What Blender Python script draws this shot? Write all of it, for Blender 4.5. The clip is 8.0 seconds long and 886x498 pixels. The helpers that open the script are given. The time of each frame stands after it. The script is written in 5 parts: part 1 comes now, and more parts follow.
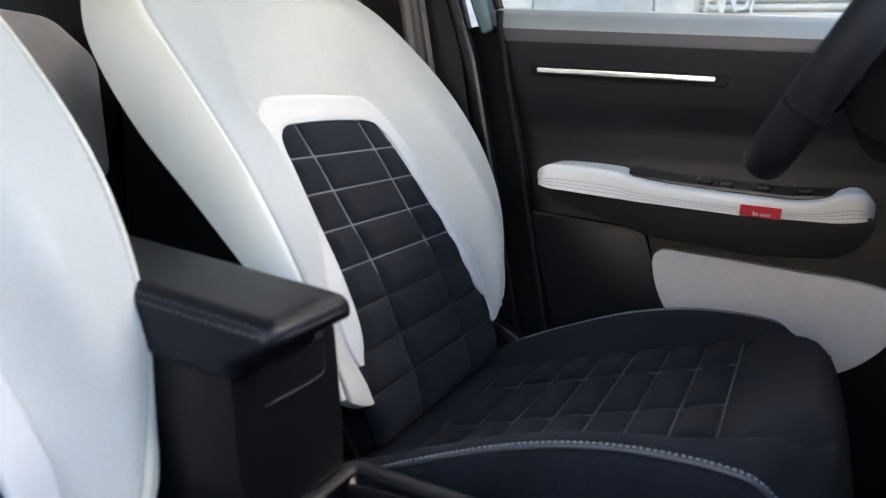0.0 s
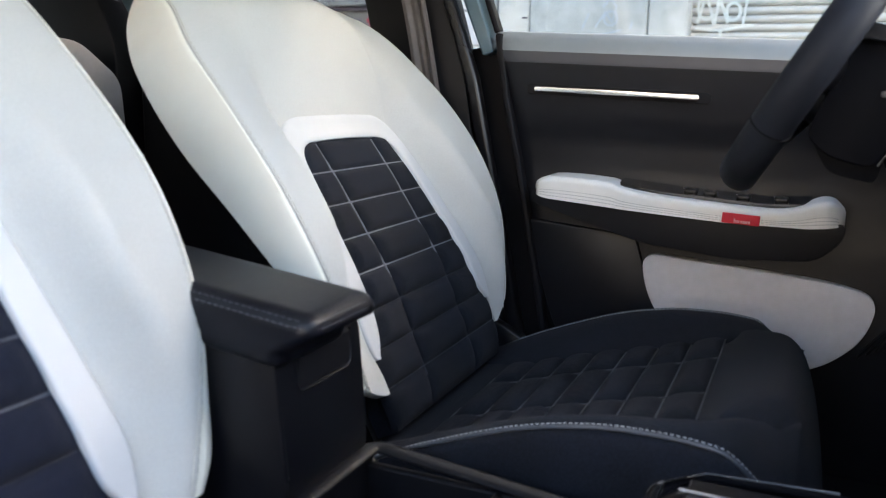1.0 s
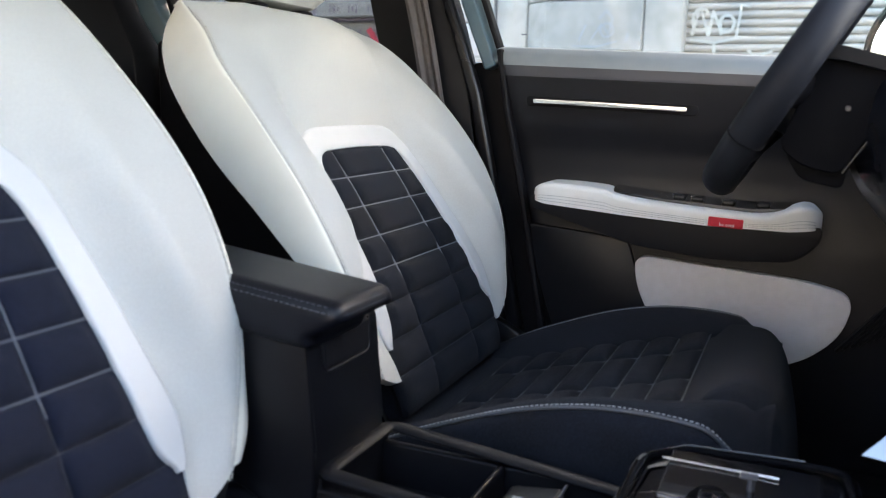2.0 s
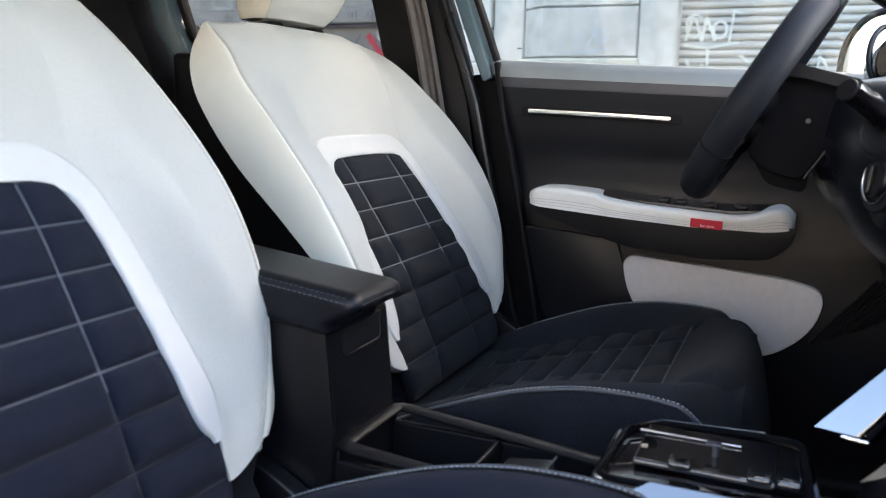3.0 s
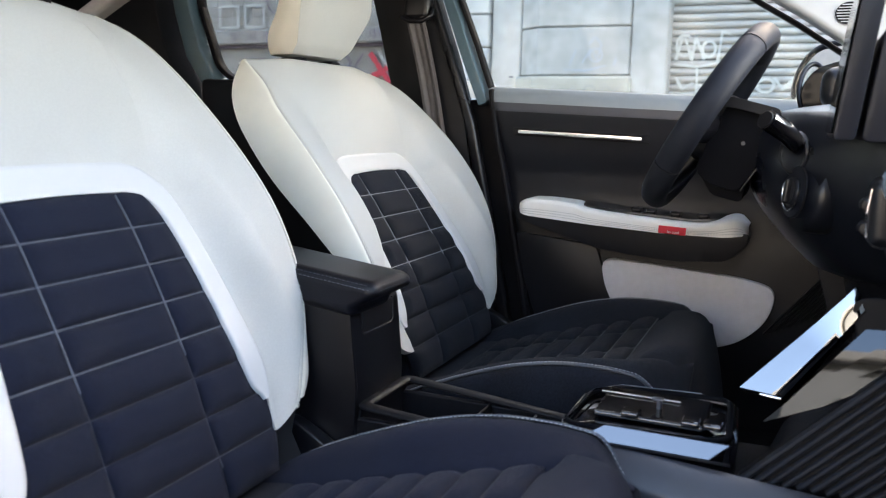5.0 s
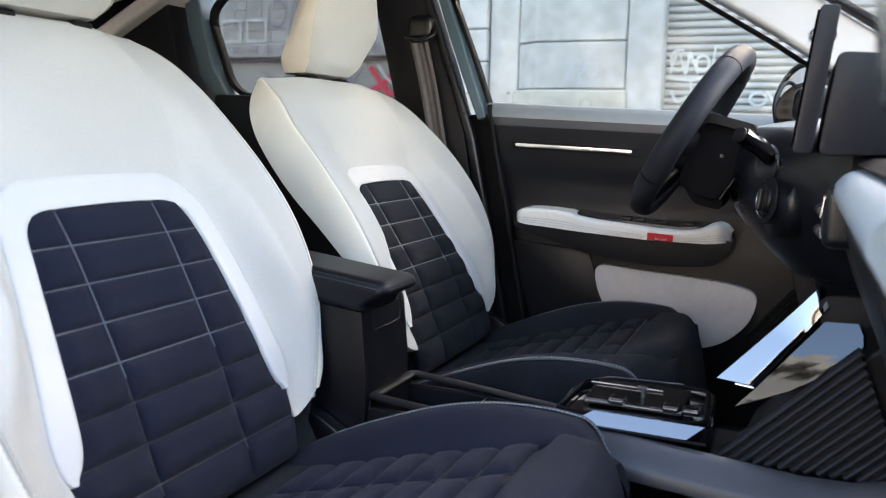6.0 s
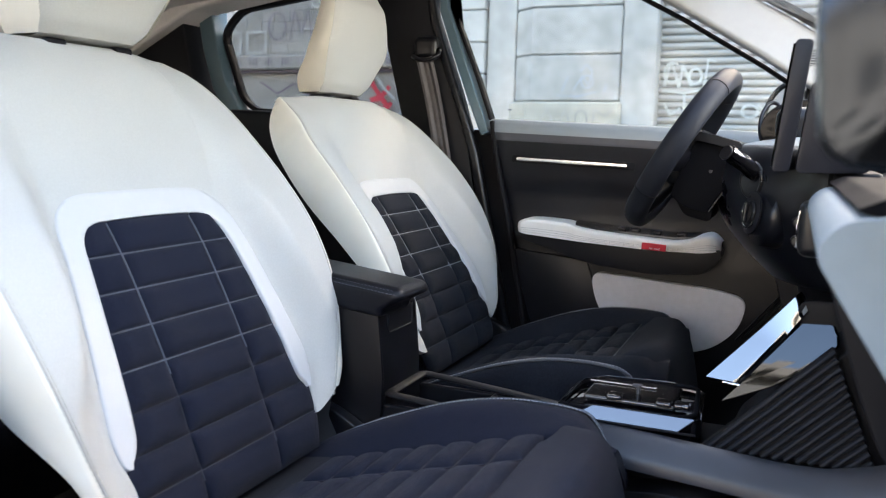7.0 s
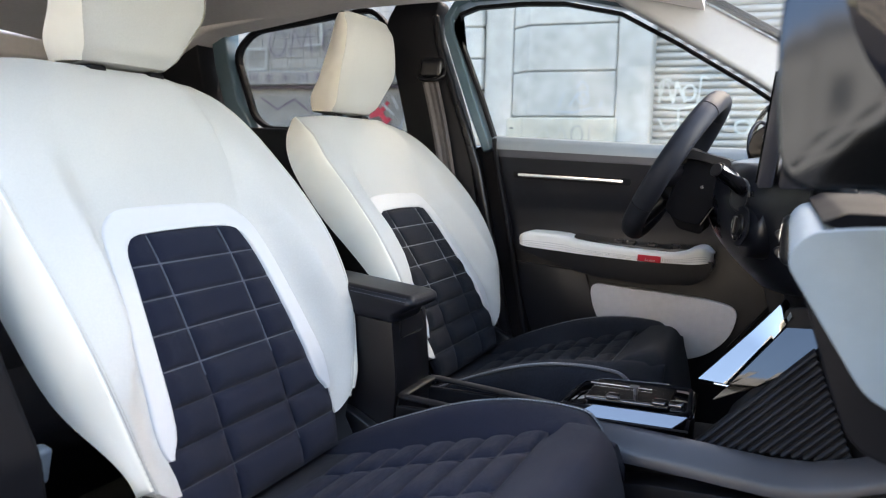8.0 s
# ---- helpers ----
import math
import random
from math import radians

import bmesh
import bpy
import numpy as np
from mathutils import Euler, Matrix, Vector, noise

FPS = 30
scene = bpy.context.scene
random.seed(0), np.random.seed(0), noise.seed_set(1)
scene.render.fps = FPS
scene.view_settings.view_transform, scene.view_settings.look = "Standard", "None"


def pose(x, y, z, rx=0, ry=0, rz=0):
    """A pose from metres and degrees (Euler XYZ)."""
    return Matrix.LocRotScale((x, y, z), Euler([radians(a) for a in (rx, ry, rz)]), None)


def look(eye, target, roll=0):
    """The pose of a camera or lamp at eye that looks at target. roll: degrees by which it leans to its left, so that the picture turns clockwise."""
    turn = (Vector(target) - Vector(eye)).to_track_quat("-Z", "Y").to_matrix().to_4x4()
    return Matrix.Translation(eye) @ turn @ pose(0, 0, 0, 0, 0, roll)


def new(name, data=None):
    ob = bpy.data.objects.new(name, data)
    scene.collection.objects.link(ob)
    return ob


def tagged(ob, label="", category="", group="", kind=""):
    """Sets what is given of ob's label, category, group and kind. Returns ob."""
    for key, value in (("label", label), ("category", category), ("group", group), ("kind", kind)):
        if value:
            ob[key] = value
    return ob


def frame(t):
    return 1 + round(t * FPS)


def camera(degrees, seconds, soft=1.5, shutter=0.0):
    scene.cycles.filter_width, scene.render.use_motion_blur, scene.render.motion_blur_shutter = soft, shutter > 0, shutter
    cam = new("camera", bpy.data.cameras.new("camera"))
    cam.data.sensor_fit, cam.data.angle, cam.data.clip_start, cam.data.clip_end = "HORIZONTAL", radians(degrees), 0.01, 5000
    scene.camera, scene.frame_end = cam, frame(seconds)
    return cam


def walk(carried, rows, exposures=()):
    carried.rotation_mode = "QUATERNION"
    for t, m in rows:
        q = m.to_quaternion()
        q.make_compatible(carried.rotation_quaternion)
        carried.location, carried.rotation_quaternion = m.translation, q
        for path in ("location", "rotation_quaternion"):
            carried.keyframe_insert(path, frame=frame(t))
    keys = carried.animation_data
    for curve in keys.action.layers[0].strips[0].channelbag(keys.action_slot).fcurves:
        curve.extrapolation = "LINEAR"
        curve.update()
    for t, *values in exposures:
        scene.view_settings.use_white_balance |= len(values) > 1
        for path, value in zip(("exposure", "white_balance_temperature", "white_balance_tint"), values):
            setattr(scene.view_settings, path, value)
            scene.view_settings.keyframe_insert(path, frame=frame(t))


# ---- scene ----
cam = camera(57.0, 8.0, soft=1.15)
cam.data.dof.use_dof, cam.data.dof.focus_distance, cam.data.dof.aperture_fstop = True, 1.55, 6.7
PATH = [
    (0, (0.421, -0.557, 1.012), (-0.374, 1.234, 0.615), 1.6),
    (0.5, (0.434, -0.602, 1.019), (-0.359, 1.193, 0.635), 1.5),
    (1, (0.449, -0.65, 1.027), (-0.344, 1.147, 0.651), 1.3),
    (1.5, (0.46, -0.693, 1.028), (-0.33, 1.108, 0.665), 1.4),
    (3, (0.509, -0.833, 1.044), (-0.276, 0.973, 0.697), 1.3),
    (3.5, (0.528, -0.884, 1.05), (-0.255, 0.924, 0.709), 1.3),
    (4, (0.548, -0.935, 1.056), (-0.234, 0.876, 0.721), 1.3),
    (4.5, (0.571, -0.984, 1.059), (-0.214, 0.826, 0.733), 1.3),
    (6, (0.628, -1.13, 1.064), (-0.157, 0.687, 0.779), 1.3),
    (6.5, (0.637, -1.181, 1.069), (-0.142, 0.64, 0.796), 1.4),
    (7, (0.644, -1.229, 1.076), (-0.131, 0.596, 0.814), 1.4),
    (7.5, (0.652, -1.277, 1.08), (-0.12, 0.552, 0.835), 1.4),
    (8, (0.658, -1.32, 1.082), (-0.11, 0.513, 0.854), 1.4),
]
walk(cam, [(t, look(eye, target, roll)) for t, eye, target, roll in PATH],
     exposures=[(0.0, 3.63, 7600, 14), (8.0, 3.63, 7600, 14)])

# ---- world and sun ----
SUN_EL, SUN_AZ = radians(29), radians(20)
world = bpy.data.worlds.new("sky")
scene.world = world
world.use_nodes = True
wn = world.node_tree.nodes
sky = wn.new("ShaderNodeTexSky")
sky.sky_type, sky.sun_disc = "NISHITA", False
sky.sun_elevation, sky.sun_rotation = SUN_EL, SUN_AZ
sky.air_density, sky.dust_density = 1.0, 2.2
world.node_tree.links.new(sky.outputs[0], wn["Background"].inputs[0])
wn["Background"].inputs[1].default_value = 0.15
sun = new("sun", bpy.data.lights.new("sun", "SUN"))
sun.data.energy, sun.data.angle, sun.data.color = 4.6, radians(0.6), (1.0, 0.95, 0.87)
sun.matrix_world = look((0, 0, 20), (-math.sin(SUN_AZ) * math.cos(SUN_EL), -math.cos(SUN_AZ) * math.cos(SUN_EL), 20 - math.sin(SUN_EL)))


# added area lamp at the windscreen: extra sky light for the driver's seat
sky_fill = bpy.data.lights.new("windscreen_sky", "AREA")
sky_fill.shape, sky_fill.size, sky_fill.size_y = "RECTANGLE", 0.30, 0.60
sky_fill.energy, sky_fill.color = 0.80, (0.90, 0.95, 1.0)
new("windscreen_sky", sky_fill).matrix_world = look((0.97, 0.12, 1.26), (0.20, 0.32, 0.90))


# ---- materials ----
def material(name, base, rough=0.6, metal=0.0, vary=0.12, scale=30.0, big=3.0, bump=0.0, bump_scale=400.0, coat=0.0, spec=0.5, sheen=0.0, weave=0.0, islands=0.0):
    """A procedural surface: base colour with fine and broad variation, grain bump and, for cloth, a woven relief."""
    m = bpy.data.materials.new(name)
    m.use_nodes = True
    n, l = m.node_tree.nodes, m.node_tree.links
    p = n["Principled BSDF"]
    p.inputs["Roughness"].default_value = rough
    p.inputs["Metallic"].default_value = metal
    p.inputs["Coat Weight"].default_value = coat
    p.inputs["Coat Roughness"].default_value = 0.03
    p.inputs["Specular IOR Level"].default_value = spec
    p.inputs["Sheen Weight"].default_value = sheen
    tc = n.new("ShaderNodeTexCoord")
    fine, broad = n.new("ShaderNodeTexNoise"), n.new("ShaderNodeTexNoise")
    fine.inputs["Scale"].default_value, broad.inputs["Scale"].default_value = scale, big
    fine.inputs["Detail"].default_value = broad.inputs["Detail"].default_value = 5
    for t in (fine, broad):
        l.new(tc.outputs["Object"], t.inputs["Vector"])
    add = n.new("ShaderNodeMath")
    add.operation = "ADD"
    l.new(fine.outputs[0], add.inputs[0])
    l.new(broad.outputs[0], add.inputs[1])
    ramp = n.new("ShaderNodeMapRange")
    ramp.inputs[1].default_value, ramp.inputs[2].default_value = 0.7, 1.3
    ramp.inputs[3].default_value, ramp.inputs[4].default_value = 1 - vary, 1 + vary
    l.new(add.outputs[0], ramp.inputs[0])
    value = ramp.outputs[0]
    if islands:
        info = n.new("ShaderNodeObjectInfo")
        r2 = n.new("ShaderNodeMapRange")
        r2.inputs[3].default_value, r2.inputs[4].default_value = 1 - islands, 1 + islands
        l.new(info.outputs["Random"], r2.inputs[0])
        mul = n.new("ShaderNodeMath")
        mul.operation = "MULTIPLY"
        l.new(value, mul.inputs[0])
        l.new(r2.outputs[0], mul.inputs[1])
        value = mul.outputs[0]
    mix = n.new("ShaderNodeVectorMath")
    mix.operation = "SCALE"
    mix.inputs[0].default_value = base
    l.new(value, mix.inputs["Scale"])
    l.new(mix.outputs[0], p.inputs["Base Color"])
    rr = n.new("ShaderNodeMapRange")
    rr.inputs[1].default_value, rr.inputs[2].default_value = 0.3, 0.7
    rr.inputs[3].default_value, rr.inputs[4].default_value = rough * 0.88, min(1, rough * 1.12)
    l.new(broad.outputs[0], rr.inputs[0])
    l.new(rr.outputs[0], p.inputs["Roughness"])
    if bump or weave:
        b = n.new("ShaderNodeBump")
        b.inputs["Distance"].default_value = 0.001
        b.inputs["Strength"].default_value = bump or weave
        if weave:
            v = n.new("ShaderNodeTexVoronoi")
            v.inputs["Scale"].default_value = bump_scale
            l.new(tc.outputs["Object"], v.inputs["Vector"])
            l.new(v.outputs["Distance"], b.inputs["Height"])
        else:
            g = n.new("ShaderNodeTexNoise")
            g.inputs["Scale"].default_value, g.inputs["Detail"].default_value = bump_scale, 6
            l.new(tc.outputs["Object"], g.inputs["Vector"])
            l.new(g.outputs[0], b.inputs["Height"])
        l.new(b.outputs[0], p.inputs["Normal"])
    return m


def glass(name, tint):
    """A thin pane: clear with its tint, and a gloss that grows towards grazing angles."""
    m = bpy.data.materials.new(name)
    m.use_nodes = True
    n, l = m.node_tree.nodes, m.node_tree.links
    n.remove(n["Principled BSDF"])
    clear, gloss, mix, fr = n.new("ShaderNodeBsdfTransparent"), n.new("ShaderNodeBsdfGlossy"), n.new("ShaderNodeMixShader"), n.new("ShaderNodeFresnel")
    clear.inputs[0].default_value = (*tint, 1)
    gloss.inputs["Roughness"].default_value = 0.01
    fr.inputs[0].default_value = 1.3
    l.new(fr.outputs[0], mix.inputs[0])
    l.new(clear.outputs[0], mix.inputs[1])
    l.new(gloss.outputs[0], mix.inputs[2])
    l.new(mix.outputs[0], n["Material Output"].inputs[0])
    return m


M_WHITE = material("white_cloth", (0.490, 0.490, 0.462), 0.8, vary=0.055, scale=420, big=6, weave=0.35, bump_scale=900, sheen=0.15)
M_RING = material("white_vinyl", (0.560, 0.565, 0.562), 0.55, vary=0.02, scale=40, bump=0.12, bump_scale=700)
M_SEAMMID = material("mid_grey_thread", (0.42, 0.42, 0.41), 0.6, vary=0.1, scale=300)
# the frame's white vinyl, lightened to make up for little light at the door
M_PAD = material("lightened_white_vinyl", (0.82, 0.81, 0.78), 0.5, vary=0.02, scale=40, bump=0.12, bump_scale=700)
M_CREAM = material("cream_vinyl", (0.75, 0.725, 0.635), 0.5, vary=0.03, scale=30, bump=0.15, bump_scale=650)
M_NAVY = material("navy_cloth", (0.0066, 0.0094, 0.0215), 0.85, vary=0.18, scale=220, big=9, weave=0.6, bump_scale=1100, sheen=0.03, spec=0.2)
M_BLACKCLOTH = material("black_cloth", (0.0100, 0.0120, 0.0180), 0.85, vary=0.5, scale=420, big=9, weave=0.7, bump_scale=1100, sheen=0.03, spec=0.12)
M_THREAD = material("grey_thread", (0.075, 0.088, 0.112), 0.6, vary=0.1, scale=300)
M_THREADDARK = material("dark_thread", (0.008, 0.009, 0.016), 0.7, vary=0.1, scale=300)
M_THREADPALE = material("insert_thread", (0.16, 0.17, 0.19), 0.6, vary=0.1, scale=300)
# the insert's thread again, darkened for the shade low in the backrest
M_SEAMSHADED = material("shaded_thread", (0.028, 0.034, 0.048), 0.6, vary=0.1, scale=300)
M_SEAMGREY = material("cushion_thread", (0.060, 0.065, 0.076), 0.6, vary=0.1, scale=300)
M_SEAMPALE = material("seam_shade", (0.46, 0.45, 0.41), 0.7, vary=0.05, scale=300)
M_THREADLIGHT = material("pale_thread", (0.40, 0.41, 0.42), 0.6, vary=0.1, scale=300)
M_PIPING = material("piping_leather", (0.062, 0.070, 0.082), 0.45, vary=0.08, scale=80, bump=0.1, bump_scale=500)
M_THREADCREAM = material("cream_thread", (0.50, 0.49, 0.43), 0.6, vary=0.1, scale=300)
M_LEATHER = material("black_leather", (0.0052, 0.0056, 0.0088), 0.36, spec=0.26, vary=0.12, scale=60, bump=0.35, bump_scale=420)
M_WHEEL = material("wheel_leather", (0.0150, 0.0170, 0.0225), 0.5, spec=0.13, vary=0.12, scale=60, bump=0.2, bump_scale=500)
M_PLASTIC = material("black_plastic", (0.0060, 0.0062, 0.0080), 0.46, spec=0.17, vary=0.12, scale=50, bump=0.25, bump_scale=900)
M_SHROUD = material("shroud_plastic", (0.0045, 0.0048, 0.0065), 0.6, spec=0.05, vary=0.1, scale=50, bump=0.15, bump_scale=900)
M_GLOSS = material("gloss_black", (0.005, 0.005, 0.007), 0.03, vary=0.05, spec=0.33)
M_DOOR = material("door_plastic", (0.0075, 0.0080, 0.0110), 0.38, spec=0.32, vary=0.12, scale=50, bump=0.2, bump_scale=900)
M_SATIN = material("satin_plastic", (0.0048, 0.0050, 0.0068), 0.30, spec=0.36, vary=0.08, scale=30, bump=0.06, bump_scale=900)
M_POD = material("pod_satin", (0.0065, 0.0075, 0.0110), 0.30, spec=0.38, vary=0.08, scale=30, bump=0.05, bump_scale=900)
M_GREYPL = material("grey_plastic", (0.045, 0.047, 0.057), 0.36, vary=0.08, scale=30, bump=0.12, bump_scale=900)
# on the sill this grey stands for sky sheen on satin black
M_SILL = material("sill_sheen_grey", (0.22, 0.25, 0.27), 0.33, vary=0.05, scale=40, bump=0.08, bump_scale=800)
M_PIANO = material("piano_black", (0.006, 0.006, 0.008), 0.03, vary=0.05, coat=1.0)
M_SCREEN = material("screen_glass", (0.0025, 0.0025, 0.004), 0.09, vary=0.05, spec=0.15)
M_DARKCHROME = material("dark_chrome", (0.150, 0.160, 0.170), 0.025, metal=1.0, vary=0.03)
M_CHROME = material("satin_chrome", (0.72, 0.72, 0.72), 0.18, metal=1.0, vary=0.04)
M_POCKET = material("grey_cloth", (0.60, 0.58, 0.60), 0.75, vary=0.05, scale=80, big=4, weave=0.3, bump_scale=900)
M_TRIM = material("pale_dash_cloth", (0.195, 0.240, 0.270), 0.6, vary=0.05, scale=60, big=6, weave=0.3, bump_scale=900)
M_RED = material("red_woven", (0.62, 0.02, 0.04), 0.6, vary=0.06, scale=200, weave=0.4, bump_scale=1400)
M_PALE = material("white_print", (0.8, 0.78, 0.78), 0.6, vary=0.02)
M_PAINT = material("blue_grey_paint", (0.080, 0.135, 0.165), 0.35, vary=0.04, scale=200, coat=0.25, spec=0.35)
M_LINER = material("beige_headliner", (0.76, 0.715, 0.69), 0.9, vary=0.05, scale=90, weave=0.25, bump_scale=700)
M_PILLAR = material("pale_pillar_trim", (0.36, 0.36, 0.35), 0.7, vary=0.03, scale=60, weave=0.2, bump_scale=700)
M_TABLET = material("tablet_satin", (0.011, 0.011, 0.015), 0.40, spec=0.25, vary=0.06, scale=30, bump=0.05, bump_scale=900)
M_DARKGLOSS = material("dark_gloss", (0.026, 0.030, 0.036), 0.02, metal=1.0, vary=0.02)
M_CASE = material("mirror_case_gloss", (0.026, 0.030, 0.036), 0.09, metal=1.0, vary=0.02)
M_WEB = material("belt_webbing", (0.110, 0.096, 0.094), 0.6, vary=0.15, scale=120, weave=0.5, bump_scale=1500)
M_CARPET = material("black_carpet", (0.012, 0.012, 0.014), 0.95, vary=0.3, scale=300, bump=0.8, bump_scale=500)
M_RUBBER = material("black_rubber", (0.008, 0.008, 0.010), 0.55, spec=0.12, vary=0.1)
M_GLASS = glass("clear_glass", (0.93, 0.96, 0.95))
M_TINT = glass("tinted_glass", (0.66, 0.675, 0.67))
M_MIRROR = material("mirror_silver", (0.72, 0.73, 0.74), 0.02, metal=1.0, vary=0.0)
M_STONE = material("pale_stone", (0.305, 0.298, 0.282), 0.85, vary=0.22, scale=9, big=1.6, bump=0.6, bump_scale=45, islands=0.05)
M_STONEWARM = material("stained_plinth", (0.315, 0.292, 0.245), 0.85, vary=0.16, scale=7, big=2.2, bump=0.6, bump_scale=40)
M_GREYWALL = material("grey_render", (0.275, 0.26, 0.24), 0.9, vary=0.18, scale=6, big=1.4, bump=0.6, bump_scale=30, islands=0.08)
M_SHUTTER = material("shutter_steel", (0.285, 0.272, 0.252), 0.5, metal=0.1, vary=0.10, scale=8, big=1.5, islands=0.06)
M_SPRAYW = material("white_spray", (0.37, 0.375, 0.35), 0.7, vary=0.12, scale=20)
M_SPRAYR = material("red_spray", (0.50, 0.03, 0.05), 0.7, vary=0.12, scale=20)
M_SPRAYB = material("blue_spray", (0.27, 0.29, 0.31), 0.8, vary=0.12, scale=14)
M_SPRAYV = material("violet_spray_and_shade", (0.15, 0.12, 0.15), 0.8, vary=0.12, scale=14)
M_ASPHALT = material("asphalt", (0.055, 0.055, 0.056), 0.9, vary=0.25, scale=40, big=1.0, bump=0.8, bump_scale=120)
M_PAVE = material("paving", (0.30, 0.29, 0.27), 0.85, vary=0.15, scale=12, big=1.0, bump=0.5, bump_scale=60)
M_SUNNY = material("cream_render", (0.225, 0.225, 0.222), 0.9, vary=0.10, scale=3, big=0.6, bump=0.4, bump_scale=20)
M_WINDOW = material("dark_window", (0.03, 0.035, 0.04), 0.1, vary=0.1)


# ---- mesh tools ----
def empty(name, label, category, group="", kind="", at=(0, 0, 0)):
    ob = new(name)
    ob.location = at
    ob.empty_display_size = 0.05
    return tagged(ob, label, category, group, kind)


def part(name, bm, mat, parent=None, label="", smooth=True):
    """Links a bmesh as one mesh object under its thing or part."""
    bmesh.ops.recalc_face_normals(bm, faces=bm.faces[:])
    me = bpy.data.meshes.new(name)
    bm.to_mesh(me)
    bm.free()
    me.materials.append(mat)
    if smooth:
        me.shade_smooth()
        me.set_sharp_from_angle(angle=radians(66))
    ob = new(name, me)
    sizes = sorted(f.area for f in me.polygons)
    if smooth and len(sizes) < 400 and sizes[-1] > 12 * sizes[len(sizes) // 2]:
        ob.modifiers.new("even_normals", "WEIGHTED_NORMAL").weight = 100
    if parent:
        ob.parent = parent
        up = Vector((0, 0, 0))
        node = parent
        while node:
            up += node.location
            node = node.parent
        ob.location = -up
    if label:
        tagged(ob, label)
    return ob


def top_thing(name, bm, mat, label, category, group="", kind="", smooth=True):
    return tagged(part(name, bm, mat, None, "", smooth), label, category, group, kind)


def lerp(x, xs, ys):
    return float(np.interp(x, xs, ys))


def smooth01(x):
    x = min(1, max(0, x))
    return x * x * (3 - 2 * x)


def soft(x, xs, ys):
    """A smooth curve through the given knots (Catmull-Rom)."""
    if x <= xs[0]:
        return ys[0]
    if x >= xs[-1]:
        return ys[-1]
    i = max(j for j in range(len(xs) - 1) if xs[j] <= x)
    h = xs[i + 1] - xs[i]
    t = (x - xs[i]) / h
    m0 = (ys[i + 1] - ys[i - 1]) / (xs[i + 1] - xs[i - 1]) if i else (ys[1] - ys[0]) / (xs[1] - xs[0])
    m1 = (ys[i + 2] - ys[i]) / (xs[i + 2] - xs[i]) if i + 2 < len(xs) else (ys[-1] - ys[-2]) / (xs[-1] - xs[-2])
    return (2 * t**3 - 3 * t**2 + 1) * ys[i] + (t**3 - 2 * t**2 + t) * h * m0 + (3 * t**2 - 2 * t**3) * ys[i + 1] + (t**3 - t**2) * h * m1


def patch(fn, nu, nv, skirt=None):
    """A grid of fn(u, v); skirt: an offset that turns the border back, so that the sheet has depth."""
    bm = bmesh.new()
    rows = [[bm.verts.new(fn(i / nu, j / nv)) for i in range(nu + 1)] for j in range(nv + 1)]
    for j in range(nv):
        for i in range(nu):
            bm.faces.new((rows[j][i], rows[j][i + 1], rows[j + 1][i + 1], rows[j + 1][i]))
    if skirt is not None:
        ring = rows[0][:] + [r[-1] for r in rows[1:]] + rows[-1][-2::-1] + [rows[j][0] for j in range(nv - 1, 0, -1)]
        low = [bm.verts.new(v.co + Vector(skirt)) for v in ring]
        for k in range(len(ring)):
            q = (k + 1) % len(ring)
            bm.faces.new((ring[q], ring[k], low[k], low[q]))
    return bm


def box(cx, cy, cz, sx, sy, sz, bevel=0.0, seg=2, m=None):
    """A box by centre and size, with rounded edges."""
    bm = bmesh.new()
    bmesh.ops.create_cube(bm, size=1)
    bmesh.ops.scale(bm, vec=(sx, sy, sz), verts=bm.verts)
    if bevel:
        bmesh.ops.bevel(bm, geom=bm.edges[:] + bm.verts[:], offset=bevel, segments=seg, profile=0.5, affect="EDGES", clamp_overlap=True)
    if m is not None:
        bmesh.ops.transform(bm, matrix=m, verts=bm.verts)
    bmesh.ops.translate(bm, vec=(cx, cy, cz), verts=bm.verts)
    return bm


def prism(outline, axis, a, b, bevel=0.0, seg=2):
    """An outline extruded along an axis from a to b. The outline's two numbers are the other two axes in order."""
    def at(p, w):
        return {"x": (w, p[0], p[1]), "y": (p[0], w, p[1]), "z": (p[0], p[1], w)}[axis]
    bm = bmesh.new()
    lo = [bm.verts.new(at(p, a)) for p in outline]
    hi = [bm.verts.new(at(p, b)) for p in outline]
    bm.faces.new(lo)
    bm.faces.new(hi[::-1])
    k = len(outline)
    for i in range(k):
        bm.faces.new((lo[i], hi[i], hi[(i + 1) % k], lo[(i + 1) % k]))
    bmesh.ops.recalc_face_normals(bm, faces=bm.faces[:])
    if bevel:
        bmesh.ops.bevel(bm, geom=bm.edges[:], offset=bevel, segments=seg, profile=0.5, affect="EDGES", clamp_overlap=True)
    return bm


def rounded(points, r=0.02, seg=5):
    """An outline with its corners rounded."""
    out = []
    n = len(points)
    for i, p in enumerate(points):
        a, b, c = Vector(points[i - 1]), Vector(p), Vector(points[(i + 1) % n])
        rr = min(r, 0.45 * (a - b).length, 0.45 * (c - b).length)
        s, e = b + (a - b).normalized() * rr, b + (c - b).normalized() * rr
        for k in range(seg + 1):
            t = k / seg
            q = s * (1 - t) ** 2 + b * 2 * t * (1 - t) + e * t * t
            out.append(tuple(q))
    return out


